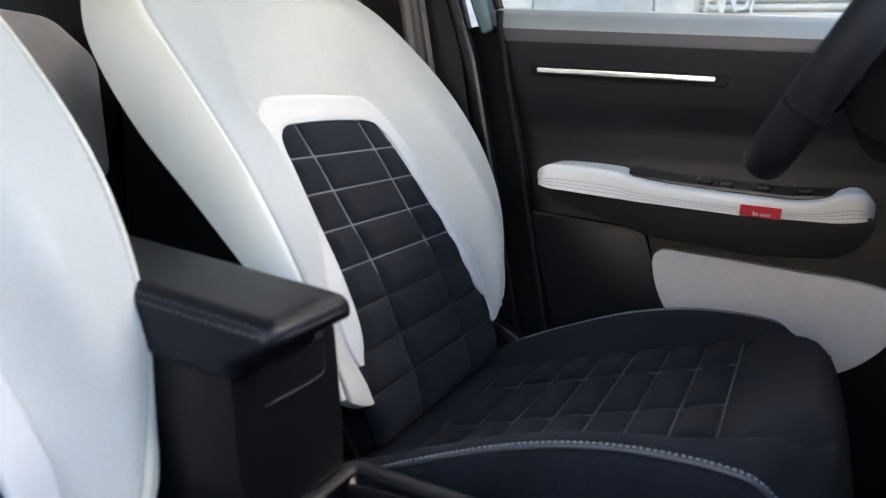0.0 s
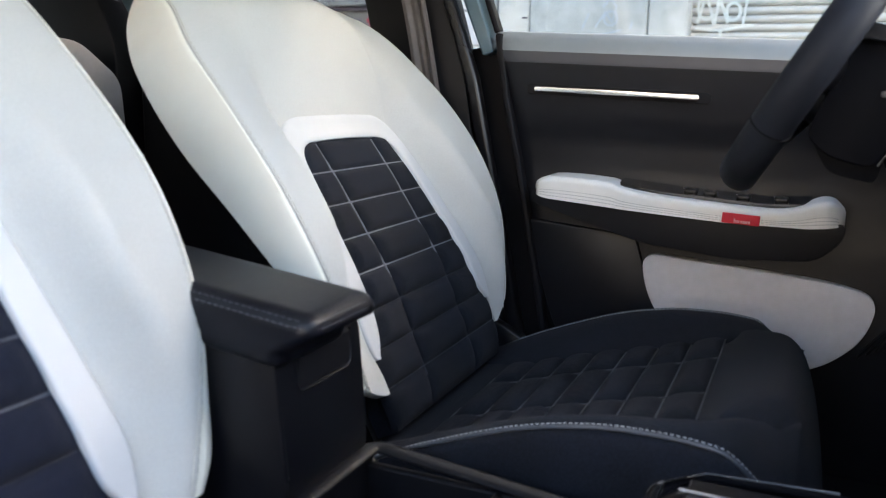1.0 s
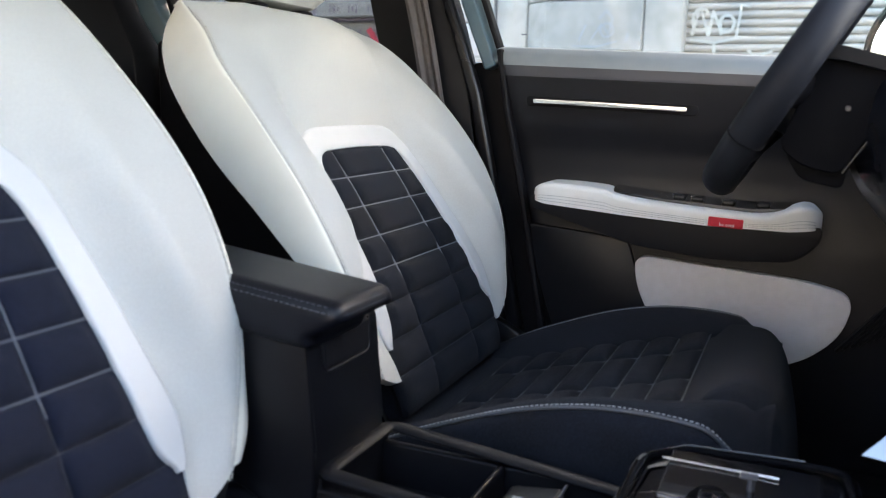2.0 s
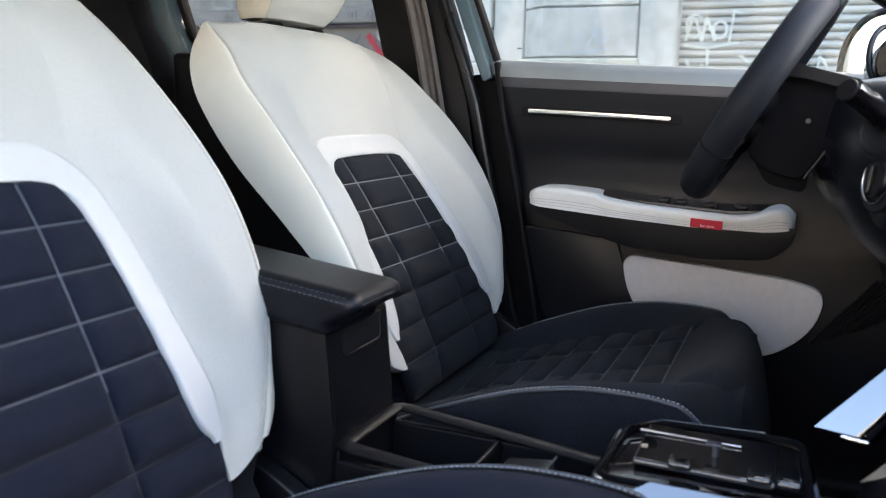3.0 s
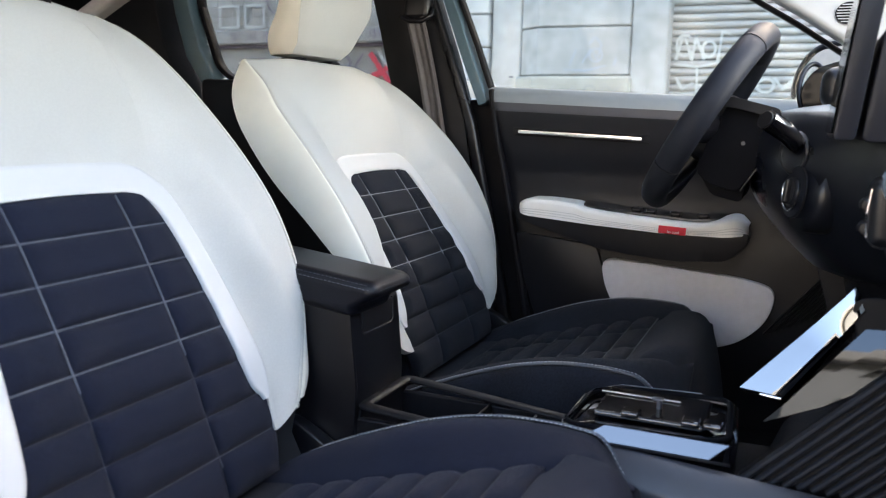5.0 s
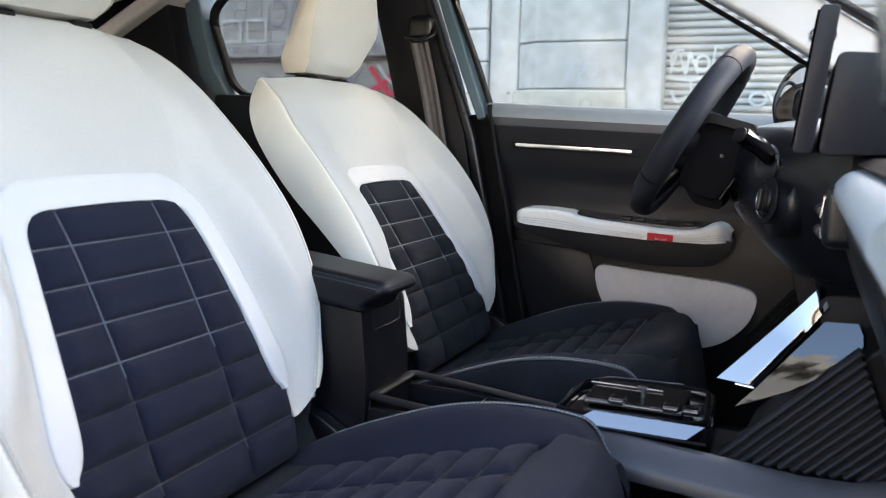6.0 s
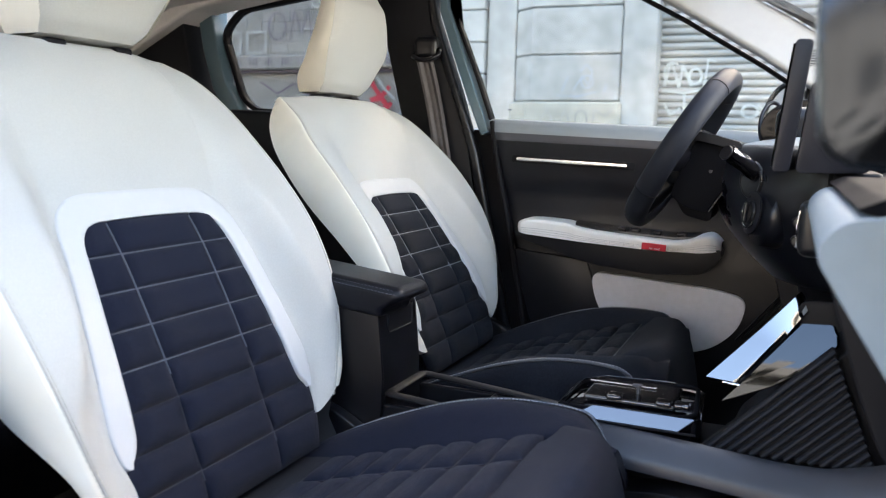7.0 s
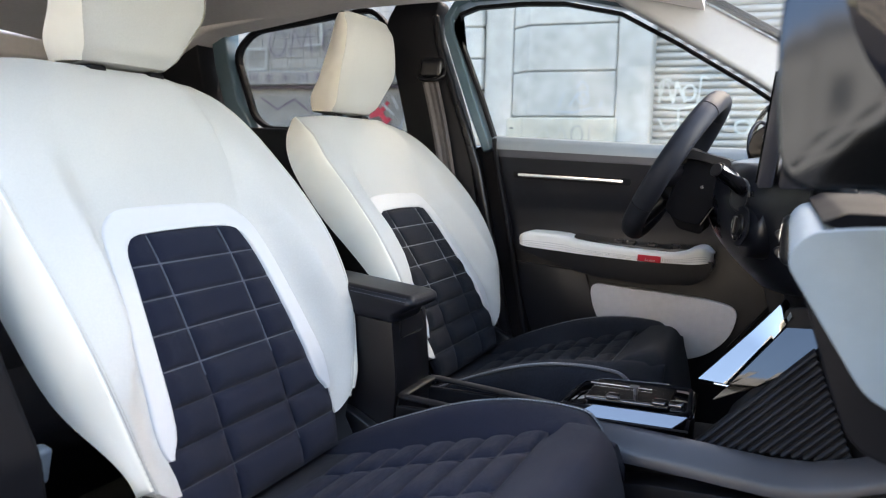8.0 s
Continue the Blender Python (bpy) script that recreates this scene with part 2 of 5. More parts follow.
def tube(points, r, sides=8, close=False, flat=1.0, up=(0, 0, 1)):
    """A round (or flattened) bar along points; r may be one radius or one for each point."""
    bm = bmesh.new()
    pts = [Vector(p) for p in points]
    n = len(pts)
    rings = []
    for i, p in enumerate(pts):
        a = pts[i - 1] if i or close else p
        b = pts[(i + 1) % n] if i < n - 1 or close else p
        d = (b - a).normalized()
        side = d.cross(Vector(up))
        if side.length < 1e-4:
            side = d.cross(Vector((1, 0, 0)))
        side.normalize()
        top = side.cross(d).normalized()
        rad = r[i] if isinstance(r, (list, tuple)) else r
        rings.append([bm.verts.new(p + side * math.cos(2 * math.pi * k / sides) * rad + top * math.sin(2 * math.pi * k / sides) * rad * flat) for k in range(sides)])
    for i in range(n if close else n - 1):
        a, b = rings[i], rings[(i + 1) % n]
        for k in range(sides):
            bm.faces.new((a[k], a[(k + 1) % sides], b[(k + 1) % sides], b[k]))
    if not close:
        bm.faces.new(rings[0][::-1])
        bm.faces.new(rings[-1])
    return bm


def stitches(points, length=0.005, gap=0.003, r=0.0009):
    """A dashed row of stitches along a line, as one mesh."""
    bm = bmesh.new()
    pts = [Vector(p) for p in points]
    run = [0.0]
    for a, b in zip(pts, pts[1:]):
        run.append(run[-1] + (b - a).length)

    def at(d):
        i = min(max(int(np.searchsorted(run, d)) - 1, 0), len(pts) - 2)
        k = (d - run[i]) / max(run[i + 1] - run[i], 1e-9)
        return pts[i].lerp(pts[i + 1], k)
    d = 0.0
    while d + length < run[-1]:
        a, b = at(d), at(d + length)
        v = (b - a).normalized()
        s = v.cross(Vector((0, 0, 1)))
        s = (s if s.length > 1e-4 else Vector((1, 0, 0))).normalized() * r
        t = s.cross(v).normalized() * r
        ends = [[bm.verts.new(p + q) for q in (s, t, -s, -t)] for p in (a, b)]
        for k in range(4):
            bm.faces.new((ends[0][k], ends[0][(k + 1) % 4], ends[1][(k + 1) % 4], ends[1][k]))
        bm.faces.new(ends[0][::-1])
        bm.faces.new(ends[1])
        d += length + gap
    return bm


def joined(*bms):
    out = bmesh.new()
    for b in bms:
        me = bpy.data.meshes.new("tmp")
        b.to_mesh(me)
        b.free()
        out.from_mesh(me)
        bpy.data.meshes.remove(me)
    return out


# ---- street and facade ----
top_thing("ground", box(0, 0, -0.1, 400, 400, 0.2), M_ASPHALT, "dark grey asphalt street surface", "ground", kind="structure", smooth=False)
top_thing("pavement", box(0, 4.4, 0.06, 60, 2.0, 0.12, 0.015), M_PAVE, "grey stone pavement with kerb along the facade", "pavement", kind="structure", smooth=False)

top_thing("pavement", box(0, -18.4, 0.06, 60, 3.2, 0.12, 0.015), M_PAVE, "grey stone pavement with kerb across the street", "pavement", kind="structure", smooth=False)

facade = empty("facade", "pale stone street facade with roller shutter and graffiti", "facade", kind="structure")
part("wall", box(-1.0, 5.95, 2.45, 34, 0.5, 4.9), M_GREYWALL, facade, smooth=False)


def stone(x0, x1, z0, z1, y=5.4, depth=0.32, mat=M_STONE, name="stone_block"):
    g = 0.006
    return part(name, box((x0 + x1) / 2, y + depth / 2, (z0 + z1) / 2, x1 - x0 - g, depth, z1 - z0 - g, 0.012, 1), mat, facade, smooth=False)


# pier of the portal: courses with a splayed edge, a plain jamb beside it
COURSE = [0.12, 1.04, 1.425, 1.80, 2.18, 2.56, 2.94, 3.32, 3.7]
for z0, z1 in zip(COURSE[1:], COURSE[2:]):
    pier = [(-0.685, 5.41), (-1.42, 5.4), (-1.60, 5.55), (-1.60, 5.72), (-0.685, 5.72)]
    part("stone_block", prism(pier, "z", z0 + 0.004, z1 - 0.004, 0.01, 1), M_STONE, facade, smooth=False)
for k in range(9):
    stone(-2.6, -1.87, 1.39 + 0.27 * k, 1.66 + 0.27 * k, 5.5, 0.22)
part("plinth", prism([(-0.66, 5.37), (-1.45, 5.36), (-1.64, 5.52), (-1.64, 5.72), (-0.66, 5.72)], "z", 0.12, 1.42, 0.015, 1), M_STONEWARM, facade, smooth=False)
part("jamb", box(-0.54, 5.56, 2.0, 0.28, 0.28, 3.9, 0.012, 1), M_STONE, facade, smooth=False)
part("strip", box(-1.735, 5.62, 2.0, 0.26, 0.14, 3.9, 0.01, 1), M_STONE, facade, smooth=False)
part("plinth", box(-2.25, 5.58, 0.75, 0.74, 0.24, 1.28, 0.015, 1), M_STONEWARM, facade, smooth=False)

# roller shutter with its slats
shutter = empty("roller_shutter", "grey steel roller shutter sprayed with white graffiti", "shutter", at=(1.2, 5.6, 0.12))
slat = [(5.603, -0.0285), (5.587, -0.020), (5.580, -0.004), (5.582, 0.010), (5.590, 0.021), (5.603, 0.0275), (5.625, 0.0275), (5.625, -0.0285)]
slat_ob = part("slat", prism([(y, z + 1.0) for y, z in slat], "x", -0.40, 3.2), M_SHUTTER, shutter)
for k in range(1, 38):
    o = slat_ob.copy()
    scene.collection.objects.link(o)
    o.location = slat_ob.location + Vector((0, 0, 0.058 * k))
part("bottom_slats", box(1.4, 5.605, 0.55, 3.6, 0.03, 0.86, 0.004, 1), M_SHUTTER, shutter, smooth=False)


def spray(strokes, r, mat, y, parent, name="graffiti_stroke"):
    """Sprayed strokes: flat bands that lie on the wall."""
    rnd = random.Random(5)
    for st in strokes:
        pts = []
        for (x0, z0), (x1, z1) in zip(st, st[1:]):
            for k in range(4):
                pts.append((x0 + (x1 - x0) * k / 4 + rnd.uniform(-1, 1) * r * 0.15, y, z0 + (z1 - z0) * k / 4))
        pts.append((st[-1][0], y, st[-1][1]))
        bm = tube(pts, [r * rnd.uniform(0.7, 1.1) for _ in pts], 6, up=(0, 1, 0))
        bmesh.ops.scale(bm, vec=(1, 0.04, 1), space=Matrix.Translation((0, -y, 0)), verts=bm.verts)
        part(name, bm, mat, parent)


def loop(cx, cz, rx, rz, a0=0, a1=360, n=10):
    return [(cx + rx * math.cos(radians(a0 + (a1 - a0) * k / n)), cz + rz * math.sin(radians(a0 + (a1 - a0) * k / n))) for k in range(n + 1)]


spray([loop(-0.30, 1.66, 0.06, 0.08, 40, 330), [(-0.36, 1.55), (-0.31, 1.75), (-0.24, 1.54)], [(-0.24, 1.54), (-0.22, 1.73), (-0.15, 1.55)], loop(-0.12, 1.63, 0.05, 0.06),
       [(-0.05, 1.53), (-0.03, 1.76), (0.03, 1.74)], [(-0.37, 1.52), (-0.2, 1.5), (0.02, 1.54)], [(-0.2, 1.5), (-0.19, 1.3)], [(0.03, 1.45), (0.09, 1.4), (0.2, 1.44)], loop(0.3, 1.36, 0.06, 0.05), [(0.36, 1.42), (0.42, 1.33), (0.5, 1.42)],
       [(0.55, 1.32), (0.56, 1.44), (0.62, 1.36)], [(-0.35, 1.42), (-0.3, 1.33), (-0.22, 1.38)]], 0.012, M_SPRAYW, 5.577, shutter)
spray([[(-1.05, 1.52), (-0.98, 1.63), (-0.93, 1.55), (-0.9, 1.66)], loop(-0.94, 1.58, 0.05, 0.05), [(-1.15, 1.5), (-1.1, 1.62)], [(-0.8, 1.5), (-0.78, 1.56)], [(-1.2, 1.47), (-1.02, 1.46), (-0.86, 1.5)], [(-1.0, 1.66), (-0.95, 1.72), (-0.9, 1.66)]], 0.007, M_SPRAYB, 5.397, facade)
spray([[(-3.08, 1.64), (-3.0, 1.53), (-2.88, 1.39)], [(-2.86, 1.57), (-2.95, 1.47), (-3.06, 1.44)], [(-2.84, 1.42), (-2.9, 1.36), (-2.98, 1.37)]], 0.026, M_SPRAYR, 5.66, facade)
spray([[(-3.0, 1.66), (-2.92, 1.55), (-2.8, 1.45)], [(-2.82, 1.62), (-2.76, 1.5)]], 0.016, M_SPRAYW, 5.659, facade)
spray([[(-1.34, 1.22), (-1.25, 1.36), (-1.18, 1.2), (-1.1, 1.35), (-1.05, 1.22)], loop(-0.97, 1.28, 0.05, 0.07), [(-0.88, 1.2), (-0.86, 1.36), (-0.78, 1.3), (-0.72, 1.36)]], 0.008, M_GREYWALL, 5.357, facade)
spray([[(-2.75, 1.3), (-2.62, 1.56), (-2.55, 1.35), (-2.66, 1.28)], loop(-2.66, 1.3, 0.1, 0.06), [(-3.35, 1.35), (-3.3, 1.55)]], 0.014, M_SPRAYB, 5.66, facade)
for gx in (-4.65, -4.35):
    spray([[(gx - 0.11, 1.9), (gx - 0.11, 2.1), (gx + 0.11, 2.1), (gx + 0.11, 1.9), (gx - 0.11, 1.9)]], 0.016, M_SPRAYW, 5.66, facade)
spray([[(-3.85, 2.12), (-3.6, 2.12), (-3.6, 2.3), (-3.72, 2.34)]], 0.016, M_SPRAYW, 5.66, facade)
# sprayed letters that cannot be read on the ledge: plain bars
for k, w in enumerate((0.08, 0.09, 0.07, 0.08, 0.1, 0.05, 0.09, 0.08, 0.1, 0.07)):
    for i in range(3):
        part("writing_bar", box(-4.55 + 0.19 * k + 0.45 * w * i, 5.567, 1.80, 0.014 + 0.12 * w * (i % 2), 0.004, 0.085 - 0.02 * ((i + k) % 3), 0.001, 1), M_SPRAYV, facade, smooth=False)
# dark tags over the stone rows
spray([loop(-4.1, 2.15, 0.10, 0.13), [(-3.95, 2.02), (-3.9, 2.3), (-3.82, 2.08), (-3.74, 2.3), (-3.7, 2.02)], loop(-3.5, 2.14, 0.08, 0.12, 30, 330), [(-3.36, 2.02), (-3.36, 2.3), (-3.22, 2.28)],
       [(-4.3, 1.62), (-4.1, 1.5), (-3.9, 1.6), (-3.7, 1.46)], loop(-3.4, 1.55, 0.12, 0.08), [(-3.25, 1.5), (-3.15, 1.64)]], 0.010, M_SPRAYV, 5.657, facade)
# grey wall seen through the rear window: ledge, stone rows above
part("ledge", box(-5.2, 5.63, 1.80, 5.2, 0.12, 0.135, 0.012, 1), M_GREYWALL, facade, smooth=False)
# dark strip under the ledge, its shade put in as colour
part("ledge", box(-5.2, 5.66, 1.718, 5.2, 0.06, 0.026, 0.008, 1), M_SPRAYV, facade, smooth=False)
rnd = random.Random(3)
for j in range(8):
    z = 1.90 + 0.10 * j
    x = -5.9 + 0.08 * (j % 2)
    while x < -2.65:
        w = rnd.uniform(0.13, 0.21)
        part("stone_block", box(x + w / 2, 5.718 + rnd.uniform(0, 0.004), z + 0.05, w - 0.005, 0.05, 0.095, 0.003, 1), M_GREYWALL, facade, smooth=False)
        x += w

# the opposite side of the street, behind the camera
for x0, x1, high, floors in ((-40.0, -5.0, 7.3, 3), (-4.9, 3.6, 7.6, 3), (3.7, 36.0, 5.4, 2)):
    house = empty("house", "cream rendered street house in the sun", "house", "houses across the street", at=((x0 + x1) / 2, -20, 0))
    part("wall", box((x0 + x1) / 2, -21, high / 2, x1 - x0, 2, high), M_SUNNY, house, smooth=False)
    part("roof", box((x0 + x1) / 2, -20.9, high + 0.1, x1 - x0 + 0.2, 2.6, 0.3, 0.05, 1), M_GREYWALL, house, smooth=False)
    for k in range(int((x1 - x0) / 2.3)):
        for floor_level in range(floors):
            x, z = x0 + 1.2 + 2.3 * k, 1.35 + floor_level * 2.1
            w = part("window", box(x, -19.98, z, 0.9, 0.06, 1.2, 0.01, 1), M_WINDOW, house, smooth=False)
            part("lintel", box(x, -19.96, z + 0.66, 1.2, 0.12, 0.14), M_STONE, w, smooth=False)
            part("sill", box(x, -19.94, z - 0.64, 1.2, 0.18, 0.10), M_STONE, w, smooth=False)


# ---- front seats ----
UPV, NRM, BASE = Vector((-0.4606, 0, 0.8876)), Vector((0.8876, 0, 0.4606)), Vector((0, 0, 0.72))
S_C = [-0.06, 0.0, 0.1, 0.2, 0.3, 0.4, 0.46, 0.5, 0.53]
Y_C = [0.220, 0.245, 0.276, 0.291, 0.294, 0.283, 0.2615, 0.245, 0.222]
O_C = [-0.006, 0.017, 0.045, 0.049, 0.0335, 0.0065, -0.011, -0.031, -0.052]
Y_B = [0.224, 0.255, 0.276, 0.286, 0.290, 0.287, 0.268, 0.244, 0.218]
# the tunnel side of a backrest is cut back further down
Y_T = [0.228, 0.262, 0.287, 0.296, 0.298, 0.291, 0.269, 0.244, 0.218]
O_T = [-0.024, 0.010, 0.006, -0.018, -0.049, -0.068, -0.077, -0.076, -0.066]
O_B = [-0.030, -0.002, -0.039, -0.051, -0.058, -0.069, -0.077, -0.076, -0.066]
ROWS_S = [0.235 - 0.047 * k for k in range(7)]


def seat_point(y, s, off):
    p = BASE + UPV * s + NRM * off
    return Vector((p.x, y, p.z))


def w_insert(s):
    w = lerp(s, [-0.10, -0.05, 0.0, 0.05, 0.25], [0.168, 0.180, 0.178, 0.162, 0.130])
    if s > 0.235:
        k = min(1, (s - 0.235) / 0.046)
        w -= 0.045 * (1 - math.sqrt(max(0, 1 - k * k)))
    return w


def w_ring(s):
    w = lerp(s, [-0.06, 0.0, 0.06, 0.25], [0.178, 0.196, 0.192, 0.160])
    if s > 0.25:
        k = min(1, (s - 0.25) / 0.066)
        w -= 0.055 * (1 - math.sqrt(max(0, 1 - k * k)))
    return w


def back_off(y, s):
    """How far the backrest's front stands out of its middle plane."""
    a = abs(y)
    yc, oc = soft(s, S_C, Y_C), soft(s, S_C, O_C)
    inner = w_ring(min(s, 0.25)) if s < 0.27 else lerp(s, [0.27, 0.30, 0.40, 0.53], [0.155, 0.148, 0.145, 0.10])
    mid = 0.0 if s < 0.45 else -0.034 * ((s - 0.45) / 0.08) ** 2
    steep = lerp(s, [0.0, 0.06, 0.16, 0.32, 0.45, 0.53], [1.0, 1.15, 2.4, 2.6, 1.7, 1.0])
    return mid + (oc - mid) * smooth01(steep * (a - inner) / max(yc - inner, 0.01))


def groove(d, depth=0.0035, width=0.006):
    return -depth * math.exp(-((d / width) ** 2))


def w_seam(s):
    return soft(s, [0.27, 0.32, 0.38, 0.45, 0.53], [0.140, 0.150, 0.158, 0.152, 0.135])


def even(line, n):
    """A line of points (y, s) cut into n even steps."""
    run = [0.0]
    for a, b in zip(line, line[1:]):
        run.append(run[-1] + math.dist(a, b))
    return [(float(np.interp(run[-1] * k / n, run, [p[0] for p in line])), float(np.interp(run[-1] * k / n, run, [p[1] for p in line]))) for k in range(n + 1)]


def build_seat(cy, lift, hy, hz, deep, lumbar, tunnel, cushion, cushion_thread):
    """One front seat; lift: how much the upper backrest is drawn out, hy, hz and deep: the set and depth of its head restraint,
    lumbar: how the middle of the backrest bows, tunnel: the side that faces the console, cushion: its cloth."""
    seat = empty("front_seat", "front car seat in white cloth with dark navy quilted insert", "car seat", "front car seats", at=(0.15, cy, 0.36))

    def sp(y, s, off):
        inner, yc = w_ring(min(max(s, -0.06), 0.25)), soft(s, S_C, Y_C)
        bow = soft(s, [-0.05, 0.0, 0.05, 0.10, 0.145, 0.19, 0.23, 0.27, 0.31, 0.40, 0.53], lumbar) * (1 - smooth01((abs(y) - inner) / max(yc - inner, 0.01)))
        p = seat_point(y, s + lift * smooth01((s - 0.28) / 0.25), off + bow)
        p.y += cy
        return p

    top_thread = M_THREADPALE if cushion is M_BLACKCLOTH else M_THREAD
    part("backrest_core", patch(lambda u, v: sp((2 * u - 1) * 0.17, -0.10 + 0.50 * v, -0.03), 6, 12, NRM * -0.03), M_BLACKCLOTH, seat)
    # upper middle panel
    def upper(u, v):
        s = 0.295 + v * (0.53 - 0.295)
        w = w_seam(s)
        y = (2 * u - 1) * (w + 0.006)
        return sp(y, s, back_off(y, s) - 0.0012 * smooth01((abs(y) - w + 0.003) / 0.004))
    part("upper_panel", patch(upper, 36, 36, NRM * -0.012), M_WHITE, seat, "white woven cloth panel")
    # pale frame round the quilted insert, one closed horseshoe
    outer_line = even(rounded([(-0.186, -0.016), (-0.196, 0.03), (-0.170, 0.19), (-0.149, 0.316), (0.0, 0.320), (0.149, 0.316), (0.170, 0.19), (0.196, 0.03), (0.186, -0.016)], 0.066, 10)[6:-5], 120)
    inner_line = even(rounded([(-0.182, -0.014), (-0.160, 0.012), (-0.138, 0.19), (-0.123, 0.279), (0.0, 0.283), (0.123, 0.279), (0.138, 0.19), (0.160, 0.012), (0.182, -0.014)], 0.042, 10)[6:-5], 120)

    def ring(u, v):
        k = round(u * 120)
        (yo, so), (yi, si) = outer_line[k], inner_line[k]
        y, s = yo + (yi - yo) * v, so + (si - so) * v
        d = min(v, 1 - v) * 0.03
        return sp(y, s, back_off(y, s) + 0.0024 + groove(d, 0.0018, 0.0018))
    part("insert_frame", patch(ring, 120, 12, NRM * -0.014), M_RING, seat, "bright white vinyl frame round the insert")
    # side bolsters: front face and outer face
    for side in (-1, 1):
        def front(u, v):
            s0 = -0.052 + 0.022 * u * u
            s = s0 + v * (0.53 - s0)
            inner = lerp(s, [-0.06, -0.03, -0.012, 0.01], [0.179, 0.180, 0.184, w_ring(0.01) - 0.006]) if s < 0.01 else w_ring(s) - 0.006 if s < 0.25 else lerp(s, [0.25, 0.272, 0.295, 0.32], [w_ring(0.25) - 0.006, 0.139, 0.136, w_seam(0.32)]) if s < 0.32 else w_seam(s)
            yc = soft(s, S_C, Y_C)
            y = inner + (yc - inner) * u
            return sp(side * y, s, back_off(y, s) + groove(yc - y, 0.003) + groove(y - inner, 0.0015 if s < 0.29 else 0.00015, 0.003))
        part("bolster", patch(front, 22, 80, NRM * -0.012), M_WHITE, seat, "white cloth side bolster")

        def outer(u, v):
            s = -0.03 + v * 0.56
            y0, o0, y1, o1 = soft(s, S_C, Y_C), soft(s, S_C, O_C), soft(s, S_C, Y_T if side == tunnel else Y_B), soft(s, S_C, O_T if side == tunnel else O_B)
            mid_y, mid_o = (y0 + y1) / 2 + 0.007, (o0 + o1) / 2 + 0.002
            y = (1 - u) ** 2 * y0 + 2 * u * (1 - u) * mid_y + u * u * y1
            o = (1 - u) ** 2 * o0 + 2 * u * (1 - u) * mid_o + u * u * o1
            return sp(side * y, s, o + groove(u * 0.1, 0.002))
        part("side_face", patch(outer, 14, 70, (0, -side * 0.01, 0)), M_CREAM, seat, "cream vinyl side face")
        for shift in (0.0085, 0.0035):
            line = [sp(side * (soft(s, S_C, Y_C) - shift), s, back_off(soft(s, S_C, Y_C) - shift, s) + groove(shift, 0.003) + 0.0002) for s in np.linspace(-0.04, 0.50, 60)]
            part("stitching", stitches(line, 0.0055, 0.0025, 0.0007), M_THREADCREAM, seat)
        line = [sp(side * (soft(s, S_C, Y_C) - 0.006), s, back_off(soft(s, S_C, Y_C) - 0.006, s) - 0.0012) for s in np.linspace(-0.03, 0.51, 60)]
        part("seam", tube(line, 0.0013, 6), M_SEAMPALE, seat)
    # top roll that closes the backrest
    def roll(u, v):
        y = (2 * u - 1)
        w = 0.222 - 0.005 * v
        return sp(y * w, 0.53 + 0.006 * math.sin(math.pi * v) * (1 - y ** 4), back_off(y * 0.222, 0.53) * (1 - v) - 0.067 * v)
    part("top_roll", patch(roll, 20, 6), M_WHITE, seat)
    # back shell
    def shell(u, v):
        s = -0.12 + v * 0.65
        a = (2 * u - 1)
        w = soft(max(s, -0.06), S_C, Y_B) - 0.004
        return sp(a * w, s, soft(max(s, -0.06), S_C, O_T if a * tunnel > 0.3 else O_B) + 0.002 - 0.045 * (1 - a ** 4) * smooth01((0.53 - s) / 0.06))
    part("back_shell", patch(shell, 20, 24), M_PLASTIC, seat, "black plastic seat back shell")
    # quilted pads of the backrest
    edges_s = [0.290] + ROWS_S[:7] + [-0.10]
    for k in range(len(edges_s) - 1):
        s1, s0 = edges_s[k], edges_s[k + 1]
        for c in range(3):
            def pad(u, v):
                s = s0 + (s1 - s0) * v
                w = w_insert(s - 0.008) + 0.006
                lo, hi = ((-w, -0.075), (-0.075, 0.075), (0.075, w))[c]
                if c != 1:
                    lo, hi = (min(lo, -0.076), -0.075) if c == 0 else (0.075, max(hi, 0.076))
                if c == 1:
                    lo, hi = max(lo, -w), min(hi, w)
                y = lo + (hi - lo) * u
                puff = (1 - abs(2 * u - 1) ** (10 if c == 1 else 5)) * (1 - abs(2 * v - 1) ** (5 if k < 3 else 3))
                edge = lerp(s, [-0.03, -0.014, 0.012, 0.19, 0.279], [0.186, 0.182, 0.160, 0.138, 0.123])
                tuck = smooth01((edge + 0.003 - abs(y)) / 0.020) * smooth01((0.290 - s) / 0.02)
                return sp(y, s, -0.0045 + (0.0066 if k < 3 else 0.0100) * puff * tuck - 0.012 * (max(0, -s - 0.03) / 0.07) ** 2)
            part("quilt_pad", patch(pad, 20 if c == 1 else 12, 12, NRM * -0.01), cushion, seat)
    # lower seams get the darker thread: crease shade put into their colour
    for k, s in enumerate(ROWS_S):
        w = w_insert(s) - 0.004
        part("seam", tube([sp(-w + 2 * w * i / 24, s, -0.0042 if k < 4 else -0.0052) for i in range(25)], 0.0012 if k < 4 else 0.0010, 6), top_thread if k < 4 else M_SEAMSHADED, seat)
    for y in (-0.075, 0.075):
        part("seam", tube([sp(y, s, -0.0038) for s in np.linspace(0.075, 0.278, 24)], 0.0012, 6), top_thread, seat)
        part("seam", tube([sp(y, s, -0.0052) for s in np.linspace(-0.06, 0.073, 16)], 0.0010, 6), M_SEAMSHADED, seat)

    # cushion
    xs = [-0.06, 0.0, 0.085, 0.16, 0.234, 0.334, 0.396, 0.44, 0.475, 0.50, 0.512, 0.512]
